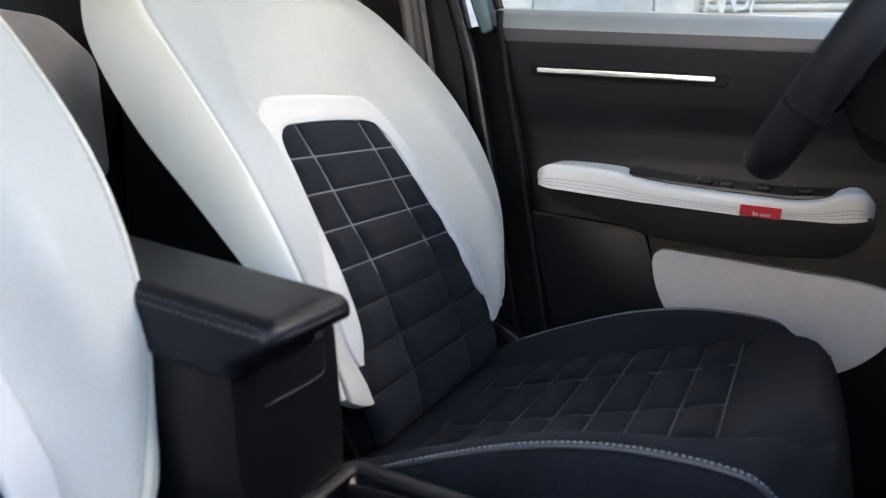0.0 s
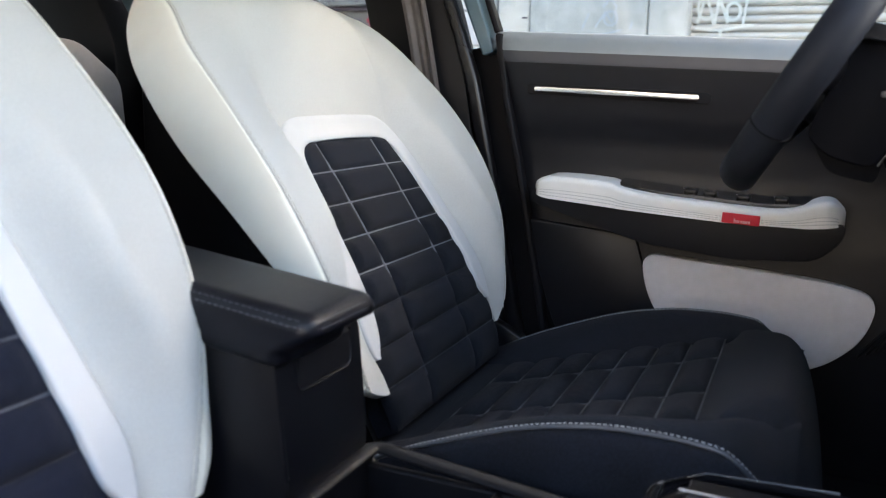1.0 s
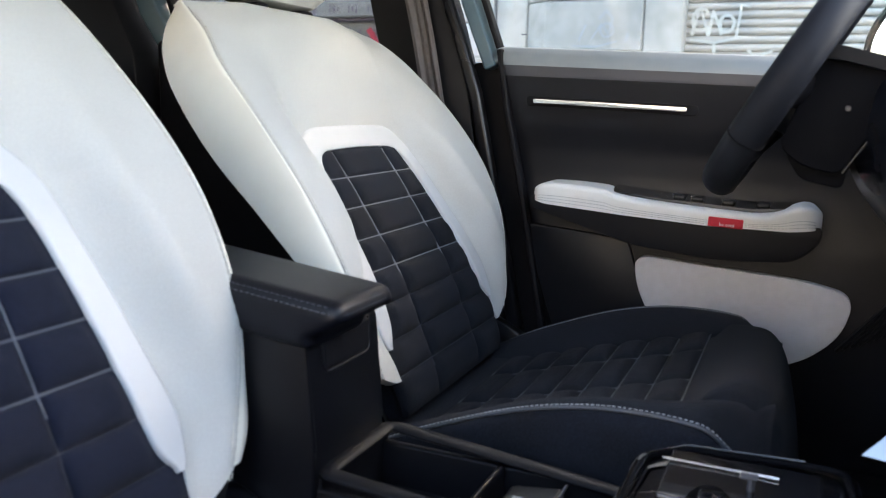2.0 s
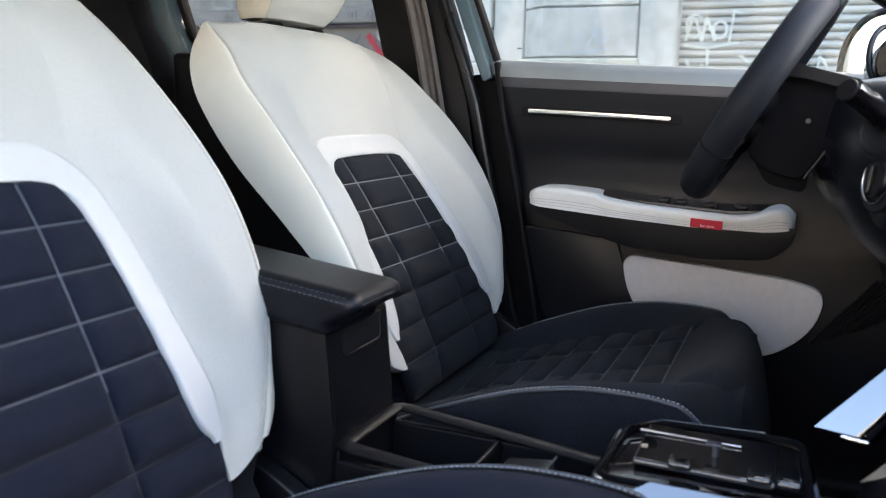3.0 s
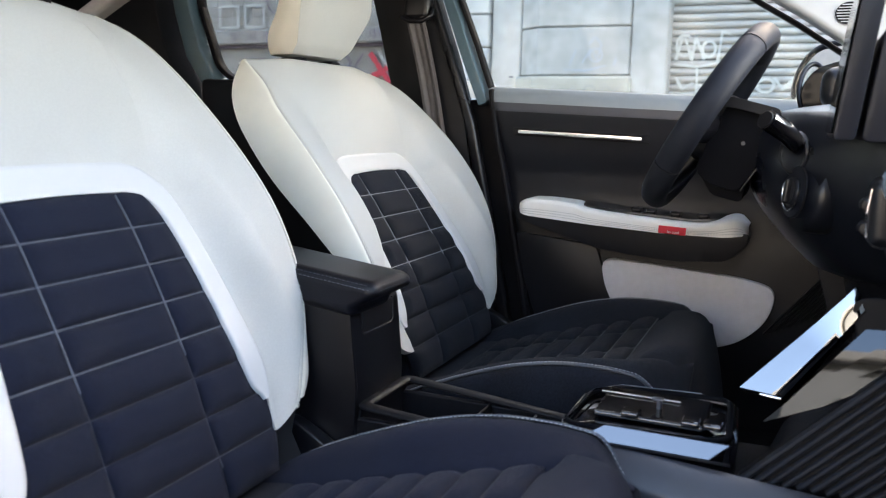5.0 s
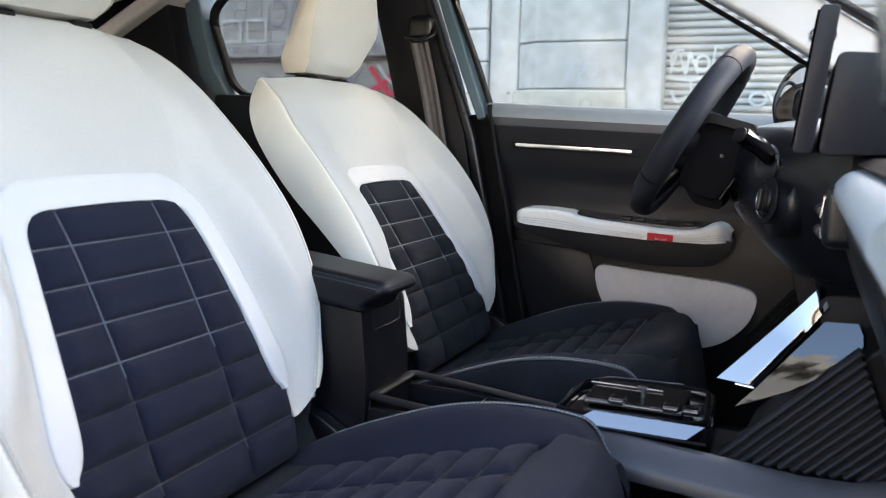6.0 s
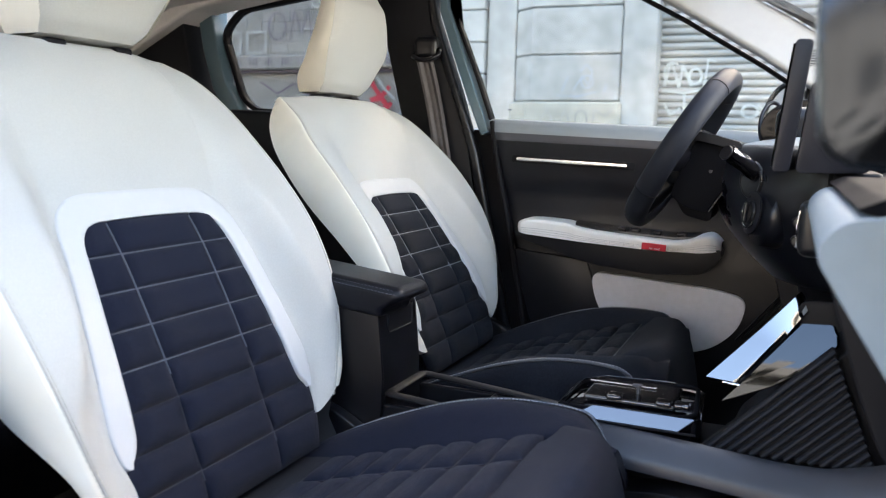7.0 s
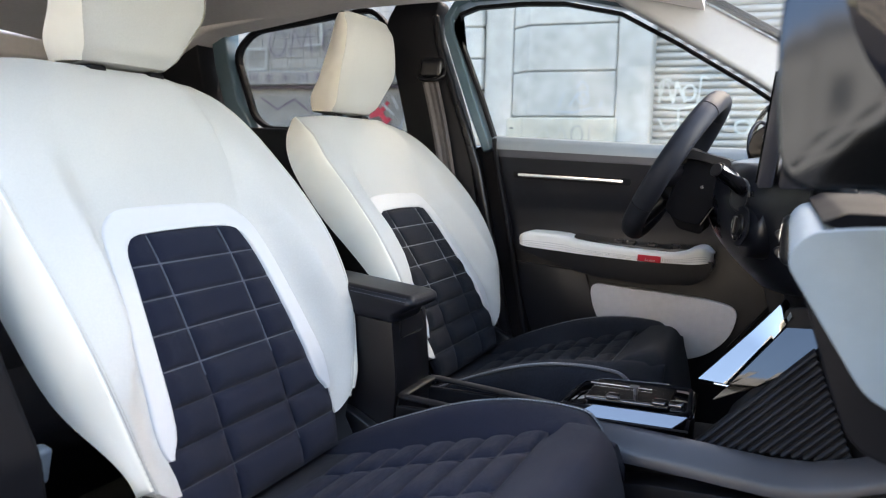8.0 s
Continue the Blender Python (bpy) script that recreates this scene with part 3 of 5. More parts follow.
    zs = [0.595, 0.602, 0.619, 0.642, 0.663, 0.690, 0.710, 0.722, 0.716, 0.693, 0.66, 0.58]
    xb = [-0.06, 0.0, 0.05, 0.1, 0.2, 0.28, 0.35, 0.40, 0.43, 0.47, 0.50]
    zb = [0.580, 0.602, 0.627, 0.650, 0.688, 0.706, 0.710, 0.706, 0.698, 0.672, 0.640]

    def top(x, y):
        a = abs(y)
        c, b = soft(x, xs, zs), soft(x, xb, zb)
        t = smooth01((a - 0.165) / 0.075)
        if x < 0.40:
            return c + (b - c + 0.004) * t
        k = smooth01((x - 0.40) / 0.07)
        return (c + (b - c + 0.004) * t) * (1 - k) + k * (c - 0.034 * smooth01((a - 0.12) / 0.11))

    cross = [0.055 + 0.045 * k for k in range(8)]
    for k in range(7):
        for c in range(3):
            def pad(u, v):
                lo, hi = ((-0.165, -0.07), (-0.07, 0.07), (0.07, 0.165))[c]
                x, y = cross[k] + 0.045 * u, lo + (hi - lo) * v
                puff = (1 - abs(2 * u - 1) ** 4) * (1 - abs(2 * v - 1) ** 5)
                return Vector((x, y + cy, top(x, y) - 0.005 + 0.013 * puff))
            part("quilt_pad", patch(pad, 8, 10, (0, 0, -0.01)), cushion, seat)
    for x in cross if cushion is M_BLACKCLOTH else cross[:-1]:
        part("seam", tube([(x, cy + y, top(x, y) - 0.0034) for y in np.linspace(-0.16, 0.16, 9)], 0.0011, 6), cushion_thread, seat)
    for y in (-0.07, 0.07):
        part("seam", tube([(x, cy + y, top(x, y) - 0.0030) for x in np.linspace(0.06, 0.37, 12)], 0.0012, 6), cushion_thread, seat)

    def rear(u, v):
        x, y = -0.06 + 0.115 * u, (2 * v - 1) * 0.165
        return Vector((x, y + cy, top(x, y) + groove((1 - u) * 0.1)))
    part("rear_panel", patch(rear, 10, 16, (0, 0, -0.02)), M_BLACKCLOTH, seat)

    def nose(u, v):
        y = (2 * v - 1)
        run = 0.37 + 0.142 * min(1, u / 0.6)
        w = lerp(u, [0, 0.3, 0.6, 1], [0.165, 0.195, 0.21, 0.212])
        x = run if u < 0.6 else 0.512 - 0.02 * ((u - 0.6) / 0.4) ** 2
        x -= 0.03 * abs(y) ** 3 * smooth01(u / 0.5)
        z = top(min(run, 0.49), y * w)
        if u >= 0.3:
            a = (u - 0.3) / 0.7
            drop = lambda q: 0.165 * (q - 0.25 + math.sqrt((q - 0.25) ** 2 + 0.03))
            z0 = top(0.455, y * w)
            x = 0.455 + 0.055 * math.sin(a * math.pi / 2) - 0.05 * abs(y) ** 4
            z = z0 + 0.004 - drop(a) + drop(0) * (1 - a)
        else:
            x = 0.37 + 0.085 * u / 0.3 - 0.05 * abs(y) ** 4 * smooth01(u / 0.3)
            z = top(0.37 + 0.085 * u / 0.3, y * w) + 0.004 * smooth01(u / 0.2)
        return Vector((x, y * w + cy, z + groove(u * 0.2, 0.0035, 0.010) - 0.010 * abs(y) ** 10 * smooth01((0.45 - u) / 0.2)))
    part("front_roll", patch(nose, 44, 28, (0, 0, -0.01)), cushion, seat, "plain dark cloth front roll")
    for side in (-1, 1):
        def bolster(u, v):
            x = -0.06 + 0.53 * v
            y = 0.163 + 0.087 * u
            fade = smooth01((x - 0.405) / 0.09)
            return Vector((x, cy + side * (y - 0.04 * fade), top(min(x, 0.45), y) - 0.05 * fade * u - 0.004 + 0.012 * math.sin(math.pi * u) + groove(u * 0.087, 0.005) + groove((1 - u) * 0.087, 0.003)))
        part("cushion_bolster", patch(bolster, 14, 50, (0, 0, -0.02)), cushion, seat, "dark cushion side bolster")

        def flank(u, v):
            x = -0.06 + 0.53 * v
            fade = smooth01((x - 0.405) / 0.09)
            z0 = top(min(x, 0.45), 0.25) - 0.05 * fade - 0.004
            y = 0.25 - 0.04 * fade + 0.026 * math.sin(min(1, u * 1.6) * math.pi / 2)
            return Vector((x, cy + side * y, z0 + 0.003 * math.sin(math.pi * min(1, u * 3)) - 0.20 * u * u - 0.03 * u))
        part("cushion_flank", patch(flank, 12, 44), cushion, seat, "dark cloth cushion flank")
        line = [(x, cy + side * (0.247 - 0.04 * smooth01((x - 0.405) / 0.09)), top(min(x, 0.45), 0.25) - 0.047 * smooth01((x - 0.405) / 0.09) + 0.0005) for x in np.linspace(0.02, 0.465, 60)]
        part("stitching", stitches(line, 0.0036, 0.0022, 0.0006), M_THREADLIGHT, seat)
        part("piping", tube([(p[0], p[1] + side * 0.005, p[2] - 0.0018) for p in line], 0.0023, 8), M_PIPING, seat, "grey leather piping")
        part("recliner_cover", prism(rounded([(-0.10, 0.50), (0.10, 0.50), (0.12, 0.56), (0.05, 0.625), (-0.02, 0.66), (-0.10, 0.64)], 0.03), "y", cy + side * 0.262 - 0.012, cy + side * 0.262 + 0.012, 0.006), M_SATIN, seat, "dark plastic recliner cover")
    part("base", box(0.2, cy, 0.48, 0.46, 0.44, 0.16, 0.03), M_PLASTIC, seat)
    for side in (-1, 1):
        part("rail", box(0.18, cy + side * 0.19, 0.38, 0.56, 0.05, 0.05, 0.008), M_SATIN, seat)

    # head restraint on two posts
    zh = [1.176, 1.186, 1.258, 1.276, 1.36, 1.376, 1.386]
    wh = [0.084, 0.092, 0.124, 0.126, 0.108, 0.103, 0.096]
    head = empty("headrest", "", "")
    head.parent = seat

    def cut(z):
        w = lerp(z, zh, wh)
        edge = smooth01(min((z - 1.176) / 0.02, (1.386 - z) / 0.03))
        xf = soft(z, [1.176, 1.22, 1.27, 1.33, 1.386], [-0.256, -0.238, -0.219, -0.214, -0.219])
        return w, xf - 0.010 * (1 - edge), soft(z, [1.176, 1.21, 1.255, 1.31, 1.386], [-0.340, -0.332, -0.297, -0.279, -0.268]) - deep

    def hp(y, x, z):
        return Vector((x, y + cy + hy, z + hz))
    def hfront(u, v):
        z = 1.176 + 0.21 * v
        w, xf, xb_ = cut(z)
        a = 2 * u - 1
        return hp(a * w, xf - 0.016 * abs(a) ** 6 + groove((1 - abs(a)) * w, 0.003, 0.005) * 0.9, z)
    part("cushion", patch(hfront, 24, 30), M_WHITE, head)
    for side in (-1, 1):
        def hside(u, v):
            z = 1.176 + 0.21 * v
            w, xf, xb_ = cut(z)
            x0, x1 = xf - 0.016, xb_
            return hp(side * (w + 0.004 * math.sin(math.pi * u) - 0.012 * u * u), x0 + (x1 - x0) * u, z)
        part("side", patch(hside, 10, 30), M_CREAM, head)
        w0 = [hp(side * (cut(z)[0] + 0.0002), cut(z)[1] - 0.0155, z) for z in np.linspace(1.19, 1.37, 30)]
        part("stitching", stitches(w0, 0.005, 0.0025, 0.0005), M_THREADCREAM, head)
        part("post", tube([hp(side * 0.06, -0.297, 1.20), hp(side * 0.06, -0.290, 1.13)], 0.006, 10), M_CHROME, head)
        part("guide", box(-0.295, cy + hy + side * 0.06, 1.163 + hz, 0.04, 0.032, 0.018, 0.004), M_RUBBER, head)
    def hback(u, v):
        z = 1.176 + 0.21 * v
        w, xf, xb_ = cut(z)
        return hp((2 * u - 1) * (w - 0.012), xb_ - 0.012 * (1 - (2 * u - 1) ** 2), z)
    part("back", patch(hback, 10, 20), M_CREAM, head)
    for z in (1.176, 1.386):
        w, xf, xb_ = cut(z)
        part("cap", patch(lambda u, v: hp((2 * v - 1) * (w - 0.012 * u), xf - 0.016 * abs(2 * v - 1) ** 6 * (1 - u) + (xb_ - xf) * u, z + (0.006 if z > 1.3 else -0.004) * math.sin(math.pi * u)), 8, 12), M_WHITE, head)
    return seat


driver_seat = build_seat(0.35, -0.014, 0.002, -0.003, 0.0, [0.0, 0.003, 0.007, 0.005, 0.0, -0.005, -0.010, -0.017, -0.021, -0.010, 0.0], -1, M_BLACKCLOTH, M_SEAMGREY)
passenger_seat = build_seat(-0.395, 0.026, 0.052, 0.029, 0.018, [-0.008, -0.003, 0.003, 0.005, 0.006, 0.006, 0.005, 0.001, -0.004, 0.004, 0.0], 1, M_NAVY, M_THREADDARK)


# ---- car shell ----
car_floor = top_thing("floor", box(-0.15, -0.02, 0.30, 2.9, 1.50, 0.06, 0.01), M_CARPET, "black carpeted car floor", "floor", kind="structure", smooth=False)
part("sill", box(0.1, -0.75, 0.36, 2.4, 0.12, 0.12, 0.02), M_PLASTIC, car_floor)
part("sill", box(0.1, 0.72, 0.36, 2.4, 0.12, 0.12, 0.02), M_PLASTIC, car_floor)
part("underbody", box(0.0, -0.02, 0.20, 3.6, 1.5, 0.12, 0.03), M_RUBBER, car_floor)

Z_ROOF = [(-1.35, 1.40), (-1.0, 1.465), (-0.5, 1.505), (0.0, 1.515), (0.30, 1.50), (0.46, 1.465)]


def roof_point(u, v):
    x = -1.35 + 1.81 * v
    a = 2 * u - 1
    z = soft(x, [p[0] for p in Z_ROOF], [p[1] for p in Z_ROOF])
    return Vector((x, -0.02 + a * 0.66, z - 0.045 * abs(a) ** 3))


top_thing("ceiling", patch(roof_point, 24, 24, (0, 0, 0.03)), M_LINER, "beige woven headliner of the car", "headliner", kind="structure")
top_thing("roof", patch(lambda u, v: roof_point(u, v) * 1.0 + Vector((0, (2 * u - 1) * 0.02, 0.05)), 20, 20, (0, 0, -0.03)), M_PAINT, "blue-grey painted car roof", "roof", kind="structure")

# far side: roof rail, pillars, openings
side = empty("car_side", "car body side with black pillar trims and blue-grey paint", "car body", kind="structure", at=(0, 0.75, 0.5))


def band(pts, w, y0, y1, mat, name, parent, label="", bevel=0.008):
    """A trim bar that follows points (x, z) in the side's plane with a width, from y0 to y1."""
    out_a, out_b = [], []
    for i, p in enumerate(pts):
        a, b = Vector(pts[max(i - 1, 0)]), Vector(pts[min(i + 1, len(pts) - 1)])
        d = (b - a).normalized()
        nrm = Vector((-d.y, d.x))
        ww = w[i] if isinstance(w, (list, tuple)) else w
        out_a.append(tuple(Vector(p) + nrm * ww / 2))
        out_b.append(tuple(Vector(p) - nrm * ww / 2))
    return part(name, prism(out_a + out_b[::-1], "y", y0, y1, bevel, 2), mat, parent, label)


FW = [(-0.068, 1.132), (-0.105, 1.23), (-0.155, 1.35), (-0.19, 1.42), (-0.17, 1.455), (-0.125, 1.47), (0.0, 1.474), (0.112, 1.469), (0.254, 1.438), (0.393, 1.362), (0.565, 1.258), (0.74, 1.14)]
# rubber seal round the front window and painted frame behind it
band(FW, 0.010, 0.735, 0.762, M_RUBBER, "window_seal", side, "black rubber window seal", 0.004)
band([(-0.079, 1.096), (-0.087, 1.118), (-0.120, 1.20), (-0.158, 1.30), (-0.197, 1.405), (-0.200, 1.445), (-0.178, 1.478), (-0.14, 1.492)], [0.024, 0.026, 0.028, 0.028, 0.026, 0.024, 0.02, 0.016], 0.722, 0.79, M_PAINT, "door_frame", side, "blue-grey painted door frame", 0.005)
band([(-0.14, 1.492), (0.0, 1.496), (0.12, 1.49), (0.27, 1.458), (0.42, 1.376)], 0.018, 0.735, 0.79, M_PAINT, "door_frame", side, "blue-grey painted door frame", 0.005)
# centre pillar trim
part("pillar_trim", prism(rounded([(-0.295, 1.11), (-0.375, 1.43), (-0.33, 1.50), (-0.21, 1.49), (-0.235, 1.42), (-0.155, 1.20), (-0.115, 1.07), (-0.07, 0.80), (0.02, 0.45), (-0.26, 0.45), (-0.25, 0.9)], 0.03), "y", 0.70, 0.775, 0.012), M_PLASTIC, side, "black centre pillar trim")
band([(-0.228, 1.45), (-0.214, 1.37), (-0.160, 1.215), (-0.130, 1.138), (-0.100, 1.05), (-0.058, 0.86), (0.03, 0.46)], [0.016, 0.018, 0.020, 0.022, 0.024, 0.026, 0.03], 0.695, 0.72, M_SATIN, "pillar_edge", side, "black satin pillar edge", 0.007)
band([(-0.058, 1.13), (-0.040, 1.02), (-0.012, 0.90), (0.025, 0.72), (0.075, 0.46)], 0.012, 0.712, 0.735, M_RUBBER, "door_seal", side, "", 0.004)
# roof rail lining
band([(-1.2, 1.30), (-0.92, 1.44), (-0.43, 1.512), (-0.1, 1.517), (0.15, 1.505), (0.30, 1.475)], 0.045, 0.62, 0.74, M_LINER, "roof_rail", side, "beige roof rail lining", 0.012)
# pale front pillar trim up to the windscreen edge
part("front_pillar_trim", prism([(0.24, 1.462), (0.275, 1.444), (0.393, 1.374), (0.565, 1.270), (0.74, 1.152), (0.85, 1.07), (0.95, 1.10), (0.78, 1.245), (0.62, 1.348), (0.46, 1.440), (0.36, 1.49)], "y", 0.655, 0.735, 0.014, 3), M_PILLAR, side, "pale cloth front pillar trim")
band([(0.36, 1.502), (0.47, 1.45), (0.63, 1.357), (0.80, 1.248), (1.0, 1.11)], 0.012, 0.63, 0.70, M_RUBBER, "windscreen_seal", side, "", 0.003)
grille = part("tweeter", prism([(0.651 + 0.024 * math.cos(k * math.pi / 16), 1.266 + 0.020 * math.sin(k * math.pi / 16)) for k in range(32)], "y", 0.651, 0.656), M_RUBBER, side, "round speaker grille in the pillar trim", smooth=False)
for k in range(7):
    dz = -0.015 + 0.005 * k
    half = 0.022 * math.sqrt(1 - (dz / 0.019) ** 2)
    part("grille_bar", box(0.651, 0.6495, 1.266 + dz, 2 * half, 0.002, 0.0016), M_PILLAR, grille, smooth=False)
part("pillar_foot", prism([(0.66, 1.225), (0.86, 1.09), (0.70, 1.09), (0.64, 1.10)], "y", 0.70, 0.765, 0.006), M_PLASTIC, side, "black triangular pillar foot")
# rear quarter: dark lining behind the rear window, painted frame
part("rear_pillar_trim", prism(rounded([(-0.985, 1.47), (-0.968, 1.34), (-0.945, 1.24), (-0.885, 1.12), (-0.86, 0.6), (-1.4, 0.6), (-1.4, 1.42)], 0.03), "y", 0.66, 0.76, 0.012), M_PLASTIC, side, "black rear pillar trim")
RW = rounded([(-0.90, 1.37), (-0.84, 1.432), (-0.44, 1.482), (-0.385, 1.43), (-0.283, 1.135), (-0.79, 1.150), (-0.835, 1.185)], 0.035)
band(RW + RW[:1], 0.013, 0.738, 0.765, M_RUBBER, "rear_window_seal", side, "black rubber rear window seal", 0.004)
band([(-0.935, 1.475), (-0.938, 1.405), (-0.925, 1.33), (-0.893, 1.22), (-0.835, 1.13)], [0.05, 0.052, 0.054, 0.052, 0.044], 0.712, 0.78, M_PAINT, "rear_door_frame", side, "blue-grey painted rear door frame", 0.006)
part("rear_door_panel", prism([(-0.86, 1.152), (-0.27, 1.138), (-0.25, 0.42), (-0.86, 0.42)], "y", 0.70, 0.77, 0.012), M_PLASTIC, side, "black rear door panel")
part("outer_skin", prism([(-1.7, 1.10), (-0.8, 1.125), (0.9, 1.09), (1.6, 1.0), (1.7, 0.35), (-1.7, 0.35)], "y", 0.79, 0.86, 0.02), M_PAINT, side, "blue-grey painted outer panel")
part("door_gap", prism([(-0.16, 1.10), (-0.02, 1.12), (0.16, 0.42), (-0.06, 0.42)], "y", 0.755, 0.785), M_RUBBER, side, "black door gap", smooth=False)
pane = part("pane", prism([(-0.085, 1.12), (-0.200, 1.42), (-0.15, 1.472), (0.112, 1.468), (0.254, 1.438), (0.393, 1.362), (0.60, 1.236), (0.60, 1.11)], "y", 0.748, 0.752), M_GLASS, side, smooth=False)
pane.visible_shadow = False
pane = part("rear_pane", prism(RW, "y", 0.748, 0.752), M_TINT, side, "tinted rear side pane", smooth=False)
pane.visible_shadow = False
# small maker's mark printed in the corner of the pane
part("pane_mark", box(-0.022, 0.7465, 1.158, 0.010, 0.001, 0.003), M_GREYPL, side, smooth=False)

# windscreen and front of the car
screen = empty("windscreen", "large raked clear windscreen", "windscreen", kind="structure", at=(0.8, 0, 1.25))
wp = part("pane", patch(lambda u, v: Vector((0.47 + 0.68 * v, -0.02 + (2 * u - 1) * 0.64, 1.455 - 0.39 * v + 0.02 * math.sin(math.pi * v) - 0.03 * (2 * u - 1) ** 2)), 12, 8, (0, 0, 0.005)), M_GLASS, screen, smooth=False)
wp.visible_shadow = False
top_thing("bonnet", box(1.5, -0.02, 0.85, 0.9, 1.5, 0.35, 0.08, 4), M_PAINT, "blue-grey painted bonnet", "bonnet", kind="structure")

# near side: roof rail, centre pillar, rear door, sill
near = empty("car_side", "open side of the car with black centre pillar and painted sill", "car body", kind="structure", at=(0, -0.78, 0.5))
band([(-1.2, 1.34), (-0.92, 1.45), (-0.43, 1.51), (-0.1, 1.515), (0.15, 1.505), (0.34, 1.47)], 0.05, -0.80, -0.66, M_PAINT, "roof_rail", near, "blue-grey painted roof rail", 0.012)
band([(0.34, 1.47), (0.55, 1.40), (0.90, 1.22), (1.2, 1.02)], 0.06, -0.80, -0.71, M_PAINT, "front_pillar", near, "blue-grey painted front pillar", 0.015)
part("pillar_trim", prism([(-0.40, 1.49), (-0.26, 1.49), (-0.17, 1.12), (-0.11, 0.94), (-0.02, 0.77), (0.03, 0.42), (-0.34, 0.42), (-0.36, 1.0)], "y", -0.80, -0.735, 0.012), M_SHROUD, near, "black centre pillar trim")
part("rear_door", prism([(-1.25, 1.10), (-0.35, 1.12), (-0.33, 0.38), (-1.1, 0.38)], "y", -0.80, -0.72, 0.015), M_PLASTIC, near, "black rear door panel")
part("rear_pillar", prism([(-1.5, 1.34), (-1.0, 1.42), (-0.92, 1.12), (-1.5, 1.05)], "y", -0.78, -0.70, 0.012), M_PLASTIC, near, "black rear pillar trim")
part("sill_cover", box(0.25, -0.80, 0.36, 1.5, 0.10, 0.10, 0.02), M_PAINT, near, "blue-grey painted sill")
part("front_wing", prism([(0.98, 1.06), (1.7, 0.95), (1.7, 0.35), (0.98, 0.35)], "y", -0.82, -0.76, 0.02), M_PAINT, near, "blue-grey painted front wing")

# lower belt guide on the centre pillar
part("belt_guide", box(-0.090, -0.685, 0.728, 0.020, 0.02, 0.045, 0.006, 3, pose(0, 0, 0, 0, 12, 0)), M_SILL, near, "grey belt guide")
# the passenger's door stands wide open beside the camera
open_door = empty("door_2", "open passenger door with black inner panel", "car door", kind="structure", at=(1.02, -0.84, 0.4))
DM = pose(1.02, -0.84, 0, 0, 0, 74)


def leaf(points, y0, y1, bevel, mat, name, label=""):
    bm = prism(points, "y", y0, y1, bevel, 2)
    bmesh.ops.transform(bm, matrix=DM, verts=bm.verts)
    part(name, bm, mat, open_door, label)


leaf(rounded([(-1.08, 1.10), (0.0, 1.07), (0.0, 0.40), (-0.95, 0.38), (-1.05, 0.60)], 0.05), 0.0, 0.10, 0.02, M_PLASTIC, "inner_panel", "black grained inner panel")
leaf(rounded([(-1.10, 1.10), (0.02, 1.07), (0.02, 0.36), (-0.96, 0.35), (-1.07, 0.58)], 0.05), -0.05, -0.002, 0.015, M_PAINT, "outer_skin", "blue-grey painted outer skin")
leaf(rounded([(-0.95, 0.88), (-0.45, 0.86), (-0.45, 0.80), (-0.93, 0.83)], 0.02), 0.10, 0.16, 0.015, M_PAD, "armrest_pad", "white padded armrest")

# rear of the car
rear = empty("car_rear", "dark boot area with beige headliner edge and tailgate window", "car body", kind="structure", at=(-1.4, 0, 0.5))
part("tailgate_trim", box(-1.42, -0.02, 0.75, 0.08, 1.4, 0.72, 0.02), M_PLASTIC, rear)
part("tailgate_rail", box(-1.40, -0.02, 1.36, 0.10, 1.36, 0.08, 0.02), M_LINER, rear)
rp = part("tailgate_pane", box(-1.42, -0.02, 1.2, 0.005, 1.25, 0.24), M_TINT, rear, smooth=False)
rp.visible_shadow = False

# ---- rear bench ----
bench = empty("rear_bench", "rear bench with light grey shoulders and dark seat", "rear seat", at=(-0.95, -0.02, 0.36))
part("backrest", box(-0.98, -0.02, 0.84, 0.12, 1.28, 0.58, 0.05, 4, pose(0, 0, 0, 0, -14, 0)), M_BLACKCLOTH, bench, "dark cloth backrest")
for y0, y1 in ((-0.66, -0.30), (0.30, 0.66)):
    part("shoulder", prism(rounded([(y0, 0.83), (y1, 0.81), (y1 - 0.02, 1.04), (y1 - 0.12, 1.11), (y0 + 0.06, 1.12)], 0.03), "x", -0.98, -0.85, 0.03, 4), M_POCKET, bench, "light grey cloth shoulder")
part("cushion", box(-0.70, -0.02, 0.52, 0.46, 1.3, 0.16, 0.05, 4), M_BLACKCLOTH, bench, "dark cloth bench cushion")

# ---- seat belt of the driver ----
belt = empty("seat_belt", "brown-grey seat belt hanging from the centre pillar", "seat belt", at=(-0.2, 0.67, 1.0))
part("anchor", joined(box(-0.224, 0.684, 1.306, 0.066, 0.036, 0.058, 0.016, 4), tube([(-0.258, 0.668, 1.286), (-0.235, 0.660, 1.276), (-0.205, 0.660, 1.276), (-0.186, 0.668, 1.288), (-0.188, 0.676, 1.304)], 0.0055, 8)), M_SATIN, belt, "black belt anchor loop")
def web(u, v):
    z = 1.28 - 0.60 * v
    x = lerp(z, [0.6, 0.68, 1.0, 1.30], [-0.08, -0.10, -0.158, -0.228])
    return Vector((x + (u - 0.5) * 0.042, 0.668 + 0.006 * math.sin(9 * v) - 0.014 * abs(u - 0.5) + 0.0022 * math.cos(6 * math.pi * u), z + (u - 0.5) * 0.012))
part("webbing", patch(web, 18, 30, (0, 0.0025, 0)), M_WEB, belt, "ribbed webbing")

